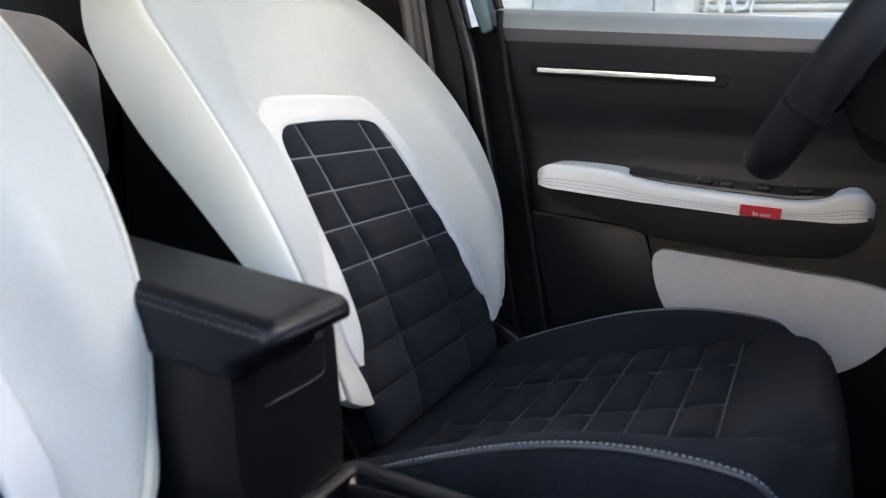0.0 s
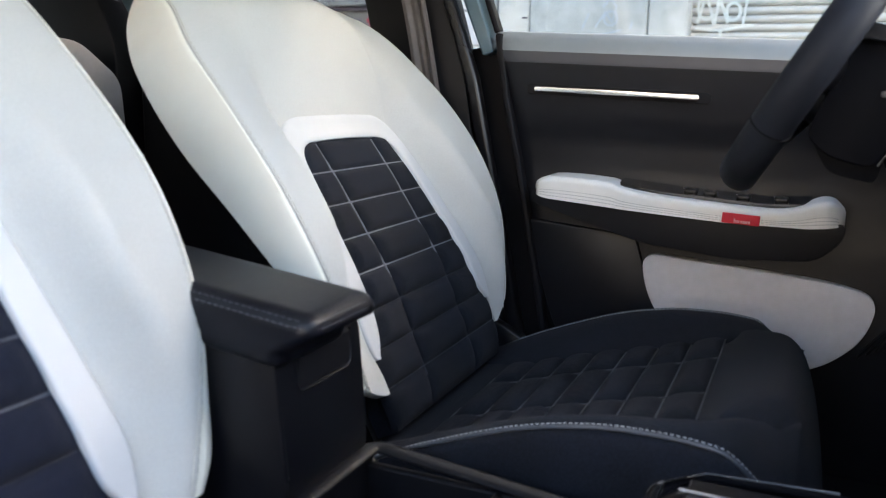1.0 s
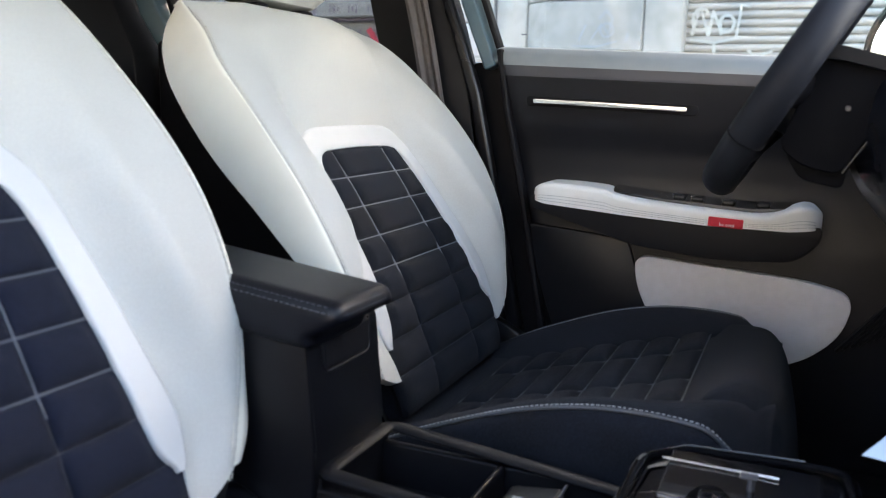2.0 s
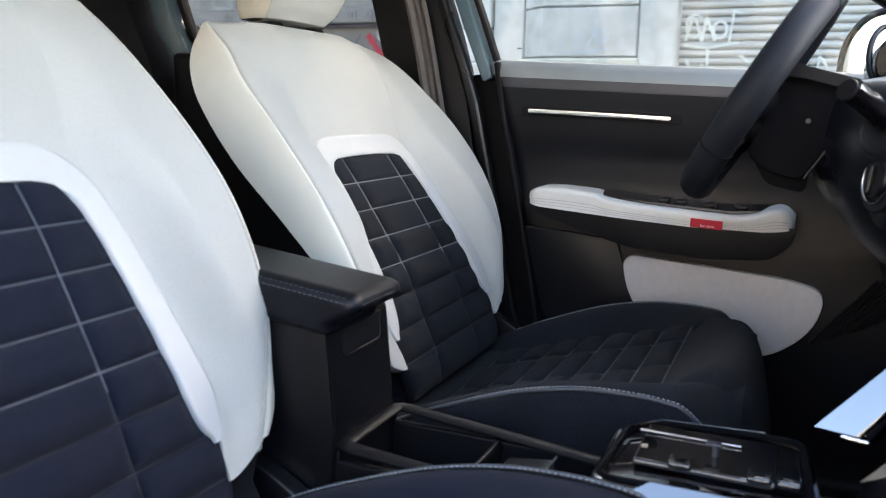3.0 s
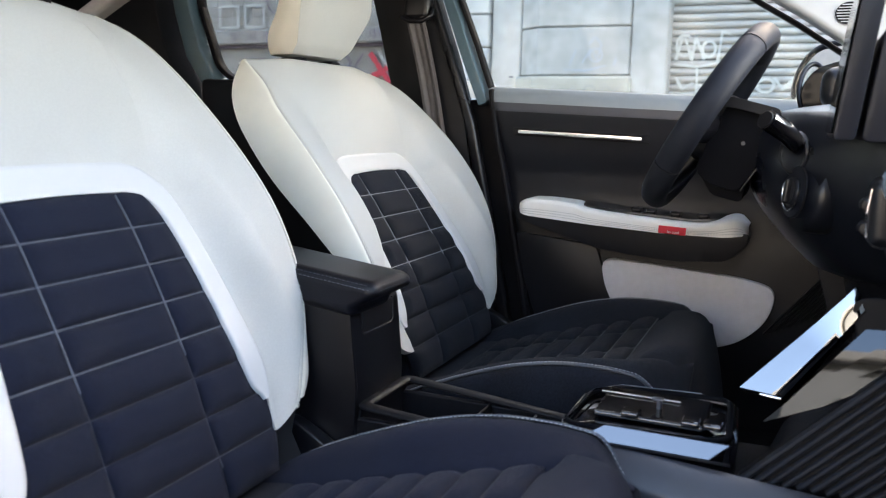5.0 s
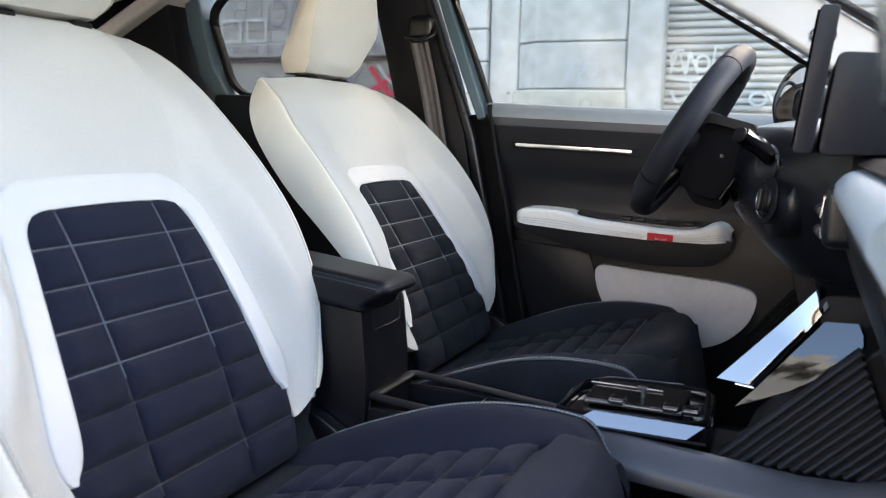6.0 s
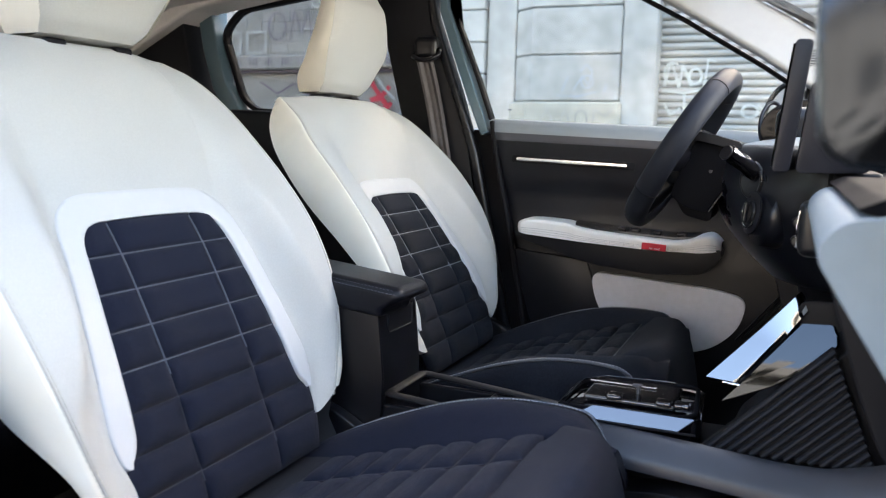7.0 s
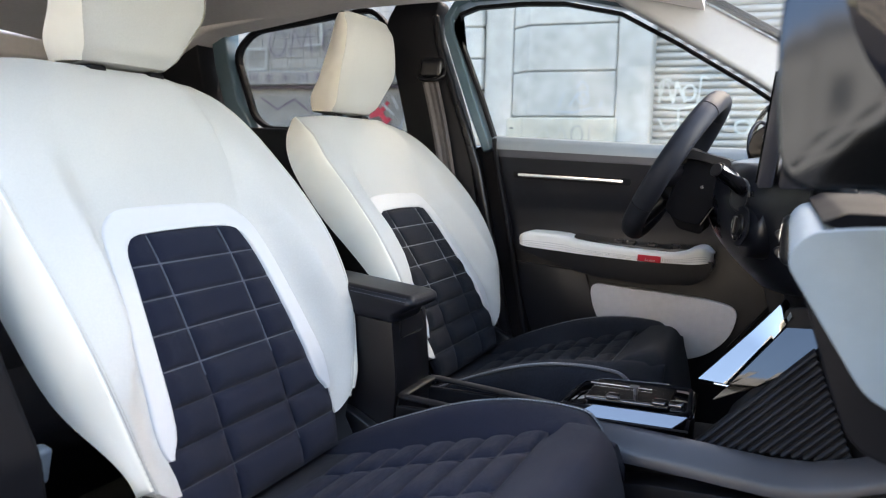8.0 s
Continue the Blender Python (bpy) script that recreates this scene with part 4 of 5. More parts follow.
# ---- driver's door ----
door = empty("door_1", "closed front door with white armrest and red woven tag", "car door", kind="structure", at=(0.3, 0.75, 0.5))
PROF = [(0.768, 1.128), (0.750, 1.135), (0.728, 1.133), (0.714, 1.122), (0.710, 1.105), (0.711, 1.085), (0.715, 1.06), (0.720, 1.03), (0.727, 0.99), (0.738, 0.95), (0.742, 0.90), (0.738, 0.85), (0.735, 0.80), (0.735, 0.74), (0.735, 0.66), (0.742, 0.56), (0.755, 0.46), (0.765, 0.40)]


def door_left(z):
    return lerp(z, [0.40, 0.627, 0.848, 1.135], [0.10, 0.062, -0.02, -0.068])


def door_face(u, v):
    k = v * (len(PROF) - 1)
    i = min(int(k), len(PROF) - 2)
    f = k - i
    y, z = PROF[i][0] * (1 - f) + PROF[i + 1][0] * f, PROF[i][1] * (1 - f) + PROF[i + 1][1] * f
    x = door_left(z) + (0.80 - door_left(z)) * u
    drop = -0.034 * (x + 0.065) * smooth01((z - 0.95) / 0.15)
    y += 0.012 * smooth01((0.02 - u) / 0.02)
    return Vector((x, y, z + drop))


part("door_panel", patch(door_face, 40, 68), M_DOOR, door, "black grained door panel")
# sky sheen on the black sill, put into two bands of lighter colour
part("sill_cap", patch(lambda u, v: door_face(u, v * 4.2 / (len(PROF) - 1)) + Vector((0, -0.0012, 0.0012)), 40, 16), M_SILL, door, "soft window sill cap with sky sheen put into its grey")
part("sill_shoulder", patch(lambda u, v: door_face(u, (4.2 + 0.9 * v) / (len(PROF) - 1)) + Vector((0, -0.0011, 0.0008)), 40, 6), M_GREYPL, door, "dark grey edge where the sill cap's painted sheen fades")
# lower door card with a step behind the pocket insert
part("door_card", prism(rounded([(0.00, 0.812), (0.197, 0.797), (0.207, 0.765), (0.232, 0.69), (0.26, 0.62), (0.10, 0.56), (0.06, 0.63)], 0.02), "y", 0.722, 0.74, 0.006), M_DOOR, door, "dark satin lower door card")
part("pocket_insert", prism(rounded([(0.208, 0.772), (0.50, 0.752), (0.572, 0.735), (0.556, 0.665), (0.50, 0.612), (0.40, 0.585), (0.29, 0.60), (0.222, 0.70)], 0.045, 8), "y", 0.716, 0.74, 0.012, 3), M_POCKET, door, "mauve-grey cloth pocket insert")
# speaker ribs ahead of the pocket
for k in range(16):
    x = 0.60 + 0.011 * k
    part("rib", box(x, 0.73, 0.70 + 0.0055 * k, 0.005, 0.02, 0.16, 0.002, 1, pose(0, 0, 0, 0, 38, 0)), M_PLASTIC, door, smooth=False)
# chrome inner handle in its recess
part("handle_recess", prism(rounded([(-0.002, 1.0465), (0.302, 1.0360), (0.302, 1.0180), (-0.002, 1.0285)], 0.007), "y", 0.7165, 0.725, 0.003), M_RUBBER, door, "dark handle recess")
part("handle", prism(rounded([(0.014, 1.0415), (0.285, 1.0325), (0.285, 1.0245), (0.014, 1.0335)], 0.004), "y", 0.704, 0.716, 0.003, 3), M_CHROME, door, "satin chrome inner handle")
# armrest: dark body, white padded top with two seams, switch plate
part("armrest_body", prism(rounded([(0.035, 0.875), (0.20, 0.862), (0.38, 0.848), (0.512, 0.852), (0.507, 0.825), (0.475, 0.793), (0.36, 0.785), (0.22, 0.798), (0.07, 0.84), (0.03, 0.853)], 0.025), "y", 0.655, 0.745, 0.012, 3), M_DOOR, door, "black armrest body")


def arm(u, v):
    x = 0.036 + 0.473 * u
    low = lerp(x, [0.036, 0.06, 0.20, 0.34, 0.46, 0.509], [0.866, 0.860, 0.850, 0.843, 0.843, 0.848])
    high = soft(x, [0.036, 0.06, 0.165, 0.185, 0.25, 0.40, 0.44, 0.475, 0.495, 0.509], [0.885, 0.896, 0.892, 0.884, 0.876, 0.867, 0.871, 0.884, 0.882, 0.868])
    end = min(1, (x - 0.034) / 0.02, (0.511 - x) / 0.035)
    end = math.sqrt(max(0, 1 - (1 - max(0, end)) ** 2))
    wide = lerp(x, [0.16, 0.19, 0.42, 0.48], [0.725, 0.676, 0.676, 0.725])
    if v < 0.35:
        t = v / 0.35
        y, z = 0.643, low + (high - 0.010 - low) * t
        for q in (0.20, 0.38, 0.56):
            y += 0.0006 * math.exp(-((t - q) / 0.05) ** 2)
    else:
        t = (v - 0.35) / 0.65
        a = min(1, t * 2.5) * math.pi / 2
        y = 0.643 + 0.010 * (1 - math.cos(a)) + (wide - 0.653) * max(0, (t - 0.4) / 0.6)
        z = high - 0.010 + 0.010 * math.sin(a)
    return Vector((x, 0.735 + (y - 0.735) * (0.55 + 0.45 * end), z))


part("armrest_pad", patch(arm, 70, 30, (0, 0.012, -0.002)), M_PAD, door, "white padded armrest top")
for q in (0.20, 0.38, 0.56):
    part("stitching", stitches([arm(u, 0.35 * q) + Vector((0, -0.0002, 0)) for u in np.linspace(0.03, 0.985, 80)], 0.0042, 0.0013, 0.0005), M_SEAMMID, door)
def arm_plate(u, v):
    x = 0.172 + 0.29 * u
    return Vector((x, 0.670 + 0.062 * v, lerp(x, [0.165, 0.25, 0.40, 0.475], [0.888, 0.880, 0.872, 0.877]) + 0.006 * v))


part("switch_plate", patch(arm_plate, 20, 6, (0, 0, -0.006)), M_PIANO, door, "gloss black window switch plate")
for x in (0.285, 0.315, 0.365, 0.42):
    zs_ = arm_plate((x - 0.172) / 0.29, 0.5).z
    part("switch", box(x, 0.70, zs_ + 0.001, 0.020, 0.026, 0.008, 0.003), M_SATIN, door, "black window switch")
    part("switch_edge", box(x - 0.010, 0.70, zs_ + 0.0045, 0.003, 0.022, 0.003, 0.001, 1), M_CHROME, door)
tag = part("tag", box(0.367, 0.6395, 0.8505, 0.054, 0.003, 0.0155, 0.001, 1, pose(0, 0, 0, 0, 2.5, 0)), M_RED, door, "red woven tag with white words")
txt = bpy.data.curves.new("word", "FONT")
txt.body, txt.size, txt.extrude, txt.align_x, txt.align_y = "be cool", 0.0078, 0.0003, "CENTER", "CENTER"
to = bpy.data.objects.new("word", txt)
scene.collection.objects.link(to)
bpy.context.view_layer.update()
word = bmesh.new()
word.from_mesh(to.to_mesh())
to.to_mesh_clear()
bpy.data.objects.remove(to)
bmesh.ops.transform(word, matrix=pose(0.369, 0.6376, 0.8472, 90, 2.5, 0), verts=word.verts)
part("word", word, M_PALE, tag, "white woven words", smooth=False)

# ---- door mirror outside ----
mirror = empty("door_mirror", "black-framed door mirror outside the driver's window", "mirror", at=(0.62, 0.95, 1.1))
MR = rounded([(0.552, 1.095), (0.556, 1.18), (0.595, 1.235), (0.70, 1.245), (0.72, 1.10)], 0.035)


def turned(grow, depth):
    """The mirror's outline, turned towards the driver; depth: how far behind the glass."""
    return [Vector((0.64, 0.955, 1.17)) + Vector((0.6, -0.8, 0)) * (x - 0.64) * 1.45 * grow + Vector((0, 0, 1)) * (z - 1.17) * grow + Vector((0.8, 0.6, 0)) * depth for x, z in MR]


def shell_of(rings):
    bm = bmesh.new()
    loops = [[bm.verts.new(p) for p in r] for r in rings]
    for p, q in zip(loops, loops[1:]):
        for k in range(len(p)):
            bm.faces.new((p[k], p[(k + 1) % len(p)], q[(k + 1) % len(p)], q[k]))
    bm.faces.new(loops[0])
    bm.faces.new(loops[-1][::-1])
    return bm


part("housing", shell_of([turned(1.0, 0.004), turned(1.03, 0.02), turned(0.98, 0.06), turned(0.8, 0.09), turned(0.4, 0.11)]), M_PAINT, mirror, "blue-grey mirror housing")
part("rim", tube(turned(1.0, 0.0), 0.008, 8, close=True), M_RUBBER, mirror, "black mirror rim")
part("glass", shell_of([turned(0.96, -0.002), turned(0.96, 0.003)]), M_MIRROR, mirror, "mirror glass", smooth=False)
part("arm", box(0.72, 0.90, 1.10, 0.07, 0.12, 0.04, 0.015), M_PLASTIC, mirror)

# ---- centre console ----
console = empty("centre_console", "black centre console with storage box and open tray", "console", at=(0.2, -0.05, 0.36))
part("tunnel", prism(rounded([(-0.45, 0.40), (0.90, 0.40), (0.90, 0.66), (0.70, 0.66), (0.37, 0.655), (0.355, 0.60), (0.09, 0.60), (-0.45, 0.60)], 0.02), "y", -0.118, 0.045, 0.012), M_PLASTIC, console)
# storage box: body, front latch recess
part("box_body", prism(rounded([(-0.26, 0.56), (0.070, 0.60), (0.074, 0.70), (0.064, 0.812), (-0.26, 0.855)], 0.012), "y", -0.118, 0.022, 0.010, 3), M_SATIN, console, "black storage box body")
part("latch_recess", box(0.0592, -0.044, 0.788, 0.018, 0.09, 0.036, 0.004, 2), M_RUBBER, console, "latch recess")
part("latch_lip", tube([(0.0650, -0.0895, 0.806), (0.0672, -0.0895, 0.778), (0.0678, -0.0860, 0.7715), (0.0680, -0.0800, 0.7695), (0.0680, -0.0080, 0.7695), (0.0678, -0.0020, 0.7715), (0.0672, 0.0015, 0.778), (0.0650, 0.0015, 0.806)], 0.0014, 8), M_SATIN, console)
part("box_edge", tube([(0.061, -0.1145, 0.808), (0.0715, -0.1145, 0.70), (0.069, -0.1145, 0.61)], 0.0034, 8), M_SATIN, console)
lid = empty("armrest_lid", "", "")
lid.parent = console
LM = Matrix.Translation((-0.078, -0.070, 0.843)) @ pose(0, 0, 0, 0, 6.5, 0)
lb = bmesh.new()
bmesh.ops.create_cube(lb, size=1)
bmesh.ops.scale(lb, vec=(0.37, 0.112, 0.054), verts=lb.verts)
bmesh.ops.bevel(lb, geom=lb.edges[:], offset=0.017, segments=5, profile=0.55, affect="EDGES")
for v in lb.verts:
    if v.co.x > 0.1 and v.co.z < 0:
        v.co.x -= 0.028 * smooth01((v.co.x - 0.1) / 0.08)
bmesh.ops.transform(lb, matrix=LM, verts=lb.verts)
part("pad", lb, M_LEATHER, lid, "black leather armrest lid")
for z in (0.0165, 0.0215):
    q = math.sqrt(0.017 ** 2 - (z - 0.010) ** 2) + 0.0003
    path = [(-0.18, -0.039 - q, z), (0.0, -0.039 - q, z)] + [(0.168 + q * math.sin(a), -0.039 - q * math.cos(a), z) for a in np.linspace(0, math.pi / 2, 6)] + [(0.168 + q, 0.036, z)]
    part("stitching", stitches([LM @ Vector(p) for p in path], 0.004, 0.0025, 0.0006), M_SEAMGREY, lid)
# open tray with raised rim
RIM = [(0.078, -0.104), (0.078, 0.030), (0.20, 0.027), (0.345, 0.020), (0.345, -0.104)]
def rim_bm(z, r):
    pts = rounded(RIM, 0.012, 4)
    zz = lambda x: z - 0.070 * (x - 0.072)
    return tube([(x, y, zz(x)) for x, y in pts], r, 12, close=True, flat=0.42)
part("tray_rim", rim_bm(0.676, 0.0105), M_PLASTIC, console, "satin tray rim")
for c in ((0.07, -0.037, 0.640, 0.012, 0.14, 0.06), (0.21, 0.026, 0.629, 0.29, 0.012, 0.06), (0.21, -0.104, 0.629, 0.29, 0.012, 0.06)):
    part("tray_wall", box(*c, 0.003, 1), M_PLASTIC, console)
part("tray_floor", box(0.21, -0.037, 0.606, 0.28, 0.12, 0.01), M_RUBBER, console)
part("divider", box(0.215, -0.035, 0.636, 0.008, 0.115, 0.05, 0.003, 1), M_SATIN, console)
part("switch", box(0.262, -0.035, 0.647, 0.055, 0.07, 0.02, 0.005, 2, pose(0, 0, 0, 0, -8, 0)), M_SATIN, console, "black parking brake switch")
part("switch_edge", box(0.290, -0.035, 0.663, 0.003, 0.07, 0.003, 0.001, 1), M_GREYPL, console)
for k in range(2):
    part("writing_bar", box(0.252, -0.052 + 0.014 * k, 0.6585, 0.010, 0.005, 0.0008), M_THREADLIGHT, console, smooth=False)

# gear selector block in gloss black
gear = empty("gear_selector", "gloss black gear selector block with chrome strip", "gear selector", at=(0.45, -0.03, 0.69))
part("frame", prism(rounded([(0.352, -0.122), (0.352, 0.02), (0.39, 0.055), (0.545, 0.060), (0.555, -0.10), (0.50, -0.125)], 0.02), "z", 0.655, 0.704, 0.010, 3), M_PIANO, gear)
part("rim", tube([(x, y, 0.7045 + 0.02 * (x - 0.35)) for x, y in rounded([(0.358, -0.114), (0.362, 0.012), (0.395, 0.046), (0.535, 0.050), (0.545, -0.095), (0.495, -0.116)], 0.02)], 0.0034, 8, close=True), M_SHROUD, gear, "black raised rim")
part("rim_edge", tube([(0.362, -0.108, 0.710), (0.366, 0.008, 0.710), (0.396, 0.040, 0.711), (0.50, 0.046, 0.713)], 0.0012, 6), M_PIANO, gear)
part("inner_plate", box(0.45, -0.03, 0.710, 0.13, 0.10, 0.008, 0.003), M_PIANO, gear)
part("chrome_strip", box(0.43, -0.01, 0.716, 0.10, 0.003, 0.002, 0.0008, 1), M_CHROME, gear)
part("rocker", joined(box(0.458, -0.040, 0.719, 0.006, 0.007, 0.014, 0.002), box(0.456, -0.040, 0.726, 0.014, 0.010, 0.003, 0.001)), M_GREYPL, gear, "grey selector rocker")
for x in (0.43, 0.50, 0.525):
    part("button", box(x, -0.075, 0.716, 0.022, 0.022, 0.008, 0.003), M_PIANO, gear)
part("side_plate", patch(lambda u, v: Vector((0.383 + 0.144 * u + v * (0.027 - 0.007 * u), -0.1368 + 0.0098 * v, 0.6985 + 0.016 * v)), 6, 4, (0, 0.006, -0.004)), M_DARKCHROME, gear, "dark chrome sloping side plate", smooth=False)
part("trim_line", tube([(0.39, -0.1365, 0.696), (0.55, -0.1365, 0.696)], 0.0018, 6), M_RUBBER, gear)

# console flank ahead of the passenger seat
part("flank", prism(rounded([(0.36, 0.60), (0.50, 0.622), (0.70, 0.625), (0.76, 0.655), (0.90, 0.70), (0.90, 0.36), (0.36, 0.36)], 0.02), "y", -0.172, -0.118, 0.012, 3), M_PLASTIC, console, "black console flank")
def ledge(u, v):
    x = 0.38 + 0.44 * u
    z = lerp(x, [0.38, 0.46, 0.56, 0.66, 0.71, 0.76, 0.82], [0.695, 0.693, 0.686, 0.678, 0.680, 0.692, 0.715])
    return Vector((x, -0.136 - 0.036 * v, z - 0.026 * v * v - 0.006 * v))
# lighter grey than the flank, standing for the shoulder's sheen
part("ledge", patch(ledge, 24, 8, (0, 0, -0.012)), M_GREYPL, console, "dark satin console shoulder with sheen put into its grey")

# centre stack: sloping gloss plates and ribbed flank
stack = empty("centre_stack", "centre stack with gloss black plates and ribbed flank", "dashboard", at=(0.65, -0.03, 0.72))


def plate(lower, upper, mat, label):
    """A gloss plate between two lines (x, y, z), with thickness."""
    def f(u, v):
        lo = Vector(lower[0]).lerp(Vector(lower[1]), u)
        hi = Vector(upper[0]).lerp(Vector(upper[1]), u)
        return lo.lerp(hi, v)
    return part("gloss_plate", patch(lambda u, v: f(u, v) + Vector((-0.103, -0.92, 0.379)) * 0.060 * max(0, u - 0.52) ** 2, 24, 4, (0.006, 0.010, -0.008)), mat, stack, label)


plate(((0.5943, 0.0341, 0.7285), (0.6800, 0.0692, 0.8385)), ((0.5448, 0.0406, 0.731), (0.6690, 0.0815, 0.8640)), M_DARKCHROME, "mirror-like dark chrome plate")
# the nearer plate is flat and wedge-shaped
wedge = bmesh.new()
front_ring = [wedge.verts.new(p) for p in ((0.5779, -0.1, 0.7385), (0.6369, -0.1073, 0.7683), (0.6708, -0.1096, 0.7916), (0.7106, -0.1086, 0.8318), (0.7098, -0.1049, 0.8439), (0.7043, -0.0999, 0.856), (0.67, -0.0915, 0.853), (0.6002, -0.0986, 0.7641))]
back_ring = [wedge.verts.new(v.co + Vector((0.004, 0.012, -0.003))) for v in front_ring]
wedge.faces.new(front_ring)
wedge.faces.new(back_ring[::-1])
for k in range(8):
    wedge.faces.new((front_ring[k], back_ring[k], back_ring[(k + 1) % 8], front_ring[(k + 1) % 8]))
part("gloss_plate", wedge, M_DARKGLOSS, stack, "gloss black wedge plate with mirror reflections", smooth=False)
part("core", prism([(0.585, 0.66), (0.60, 0.70), (0.70, 0.805), (0.76, 0.86), (0.82, 0.66)], "y", -0.100, 0.030, 0.006), M_PLASTIC, stack)
part("plate_edge", tube([(0.570, 0.034, 0.7275), (0.582, 0.032, 0.7268), (0.594, 0.031, 0.7262)], 0.0022, 6), M_CHROME, stack)
tri = [Vector((0.556, 0, 0.676)), Vector((0.707, 0, 0.832)), Vector((0.768, 0, 0.676))]
part("flank", prism([(p.x, p.z) for p in tri], "y", -0.118, -0.10, 0.003), M_PLASTIC, stack, "black flank behind the ribs")
for k in range(15):
    f = (k + 0.5) / 15
    a, b = tri[0].lerp(tri[2], f), tri[1].lerp(tri[2], f)
    part("rib", tube([(a.x, -0.1185, a.z), (b.x, -0.1185, b.z)], 0.0036, 8), M_WHEEL, stack)

# ---- dashboard ----
dash = empty("dashboard", "dark two-level dashboard with pale cloth trim", "dashboard", at=(0.85, -0.02, 0.7))
part("body", prism(rounded([(0.722, 0.845), (0.704, 0.888), (0.686, 0.942), (0.672, 0.985), (0.72, 1.03), (0.80, 1.062), (1.15, 1.06), (1.15, 0.42), (0.96, 0.42), (0.90, 0.68), (0.80, 0.82)], 0.03), "y", -0.58, 0.715, 0.012, 3), M_PLASTIC, dash, "black dashboard body")
def pod(u, v):
    """The driver's pod: it wraps from behind the column towards the middle of the car."""
    y, z = 0.34 - 0.29 * u, 1.082 - 0.225 * v
    x = soft(y, [0.05, 0.08, 0.15, 0.20, 0.27, 0.34], [0.71, 0.665, 0.605, 0.565, 0.530, 0.515])
    x += soft(z, [0.857, 0.90, 0.95, 1.0, 1.05, 1.07, 1.082], [0.10, 0.055, 0.016, 0.0, 0.004, 0.014, 0.035])
    return Vector((x, y, z))


part("driver_pod", patch(pod, 40, 36, (0.05, 0.02, 0)), M_POD, dash, "dark satin driver's pod")
part("pod_cap", patch(lambda u, v: pod(u, 0.0) + Vector((0.09 * v - 0.004, 0.02 * v, 0.004 + 0.012 * v - 0.006 * (1 - v) ** 3)), 30, 6, (0, 0, -0.008)), M_SILL, dash, "pale grey cap on the pod")
part("driver_panel", prism(rounded([(0.655, 0.76), (0.62, 0.88), (0.62, 0.985), (0.64, 1.06), (0.72, 1.08), (0.72, 0.72)], 0.025), "y", 0.30, 0.70, 0.02, 3), M_PLASTIC, dash, "black driver's side panel")
part("knee_panel", prism(rounded([(0.66, 0.86), (0.74, 0.52), (0.90, 0.48), (0.90, 0.86)], 0.03), "y", 0.06, 0.70, 0.02, 3), M_PLASTIC, dash)
part("cloth_trim", prism(rounded([(0.659, 1.010), (0.674, 1.032), (0.72, 1.038), (0.95, 1.038), (0.95, 0.905), (0.745, 0.900), (0.720, 0.913)], 0.018, 6), "y", -0.66, -0.16, 0.016, 4), M_TRIM, dash, "pale cloth-covered trim")
part("trim_cover", prism(rounded([(0.682, 1.0385), (0.70, 1.0465), (0.95, 1.0465), (0.95, 1.030), (0.71, 1.030)], 0.004), "y", -0.648, -0.16, 0.003, 2), M_SHROUD, dash, "dark cover on the trim")
part("top_pad", prism(rounded([(0.76, 1.05), (0.80, 1.085), (1.15, 1.085), (1.15, 1.04), (0.78, 1.04)], 0.015), "y", -0.58, 0.70, 0.012, 3), M_GREYPL, dash, "grey dashboard top pad")
def disc(c, axis, r, h, n=28, bevel=0.002):
    bm = bmesh.new()
    bmesh.ops.create_cone(bm, cap_ends=True, segments=n, radius1=r, radius2=r, depth=h)
    if bevel:
        bmesh.ops.bevel(bm, geom=[e for e in bm.edges if len(e.link_faces) == 2 and e.calc_face_angle() > 1], offset=bevel, segments=2, affect="EDGES")
    q = Vector((0, 0, 1)).rotation_difference(Vector(axis))
    bmesh.ops.transform(bm, matrix=Matrix.Translation(c) @ q.to_matrix().to_4x4(), verts=bm.verts)
    return bm


vent = part("vent_end", box(0.676, -0.172, 0.984, 0.044, 0.052, 0.066, 0.012, 3), M_SATIN, dash, "black vent control")
for z in (0.968, 0.990):
    part("vent_wheel", disc((0.6535, -0.176, z), (0, 1, 0), 0.007, 0.016, 18, 0.002), M_SATIN, vent, "ribbed vent wheel")
part("vent_glint", tube([(0.6535, -0.192, 0.962), (0.6525, -0.192, 0.984), (0.655, -0.192, 1.006)], 0.0012, 6), M_CHROME, vent)
# round start knob in its bezel
KA = Vector((-1, -0.45, 0.12)).normalized()
KC = Vector((0.600, 0.166, 0.973))
KU = KA.cross(Vector((0, 0, 1))).normalized()
KV = KU.cross(KA)
part("knob_boss", disc(KC - KA * 0.020, KA, 0.052, 0.07, 48, 0.018), M_POD, dash, "dark round boss")
part("knob_well", disc(KC + KA * 0.0125, KA, 0.035, 0.004, 36, 0.001), M_RUBBER, dash)
part("knob", joined(disc(KC + KA * 0.016, KA, 0.020, 0.010, 32, 0.003), box(0, 0, 0, 0.009, 0.034, 0.016, 0.004, 3, Matrix.Translation(KC + KA * 0.020) @ Matrix((KU, KV, KA)).transposed().to_4x4())), M_SATIN, dash, "black start knob with a grip blade")
part("knob_ring", tube([KC + KA * 0.018 + (KU * math.cos(a) + KV * math.sin(a)) * 0.025 for a in np.linspace(-2.6, 0.5, 22)], 0.0017, 6, up=tuple(KA)), M_CHROME, dash, "chrome arc round the knob")
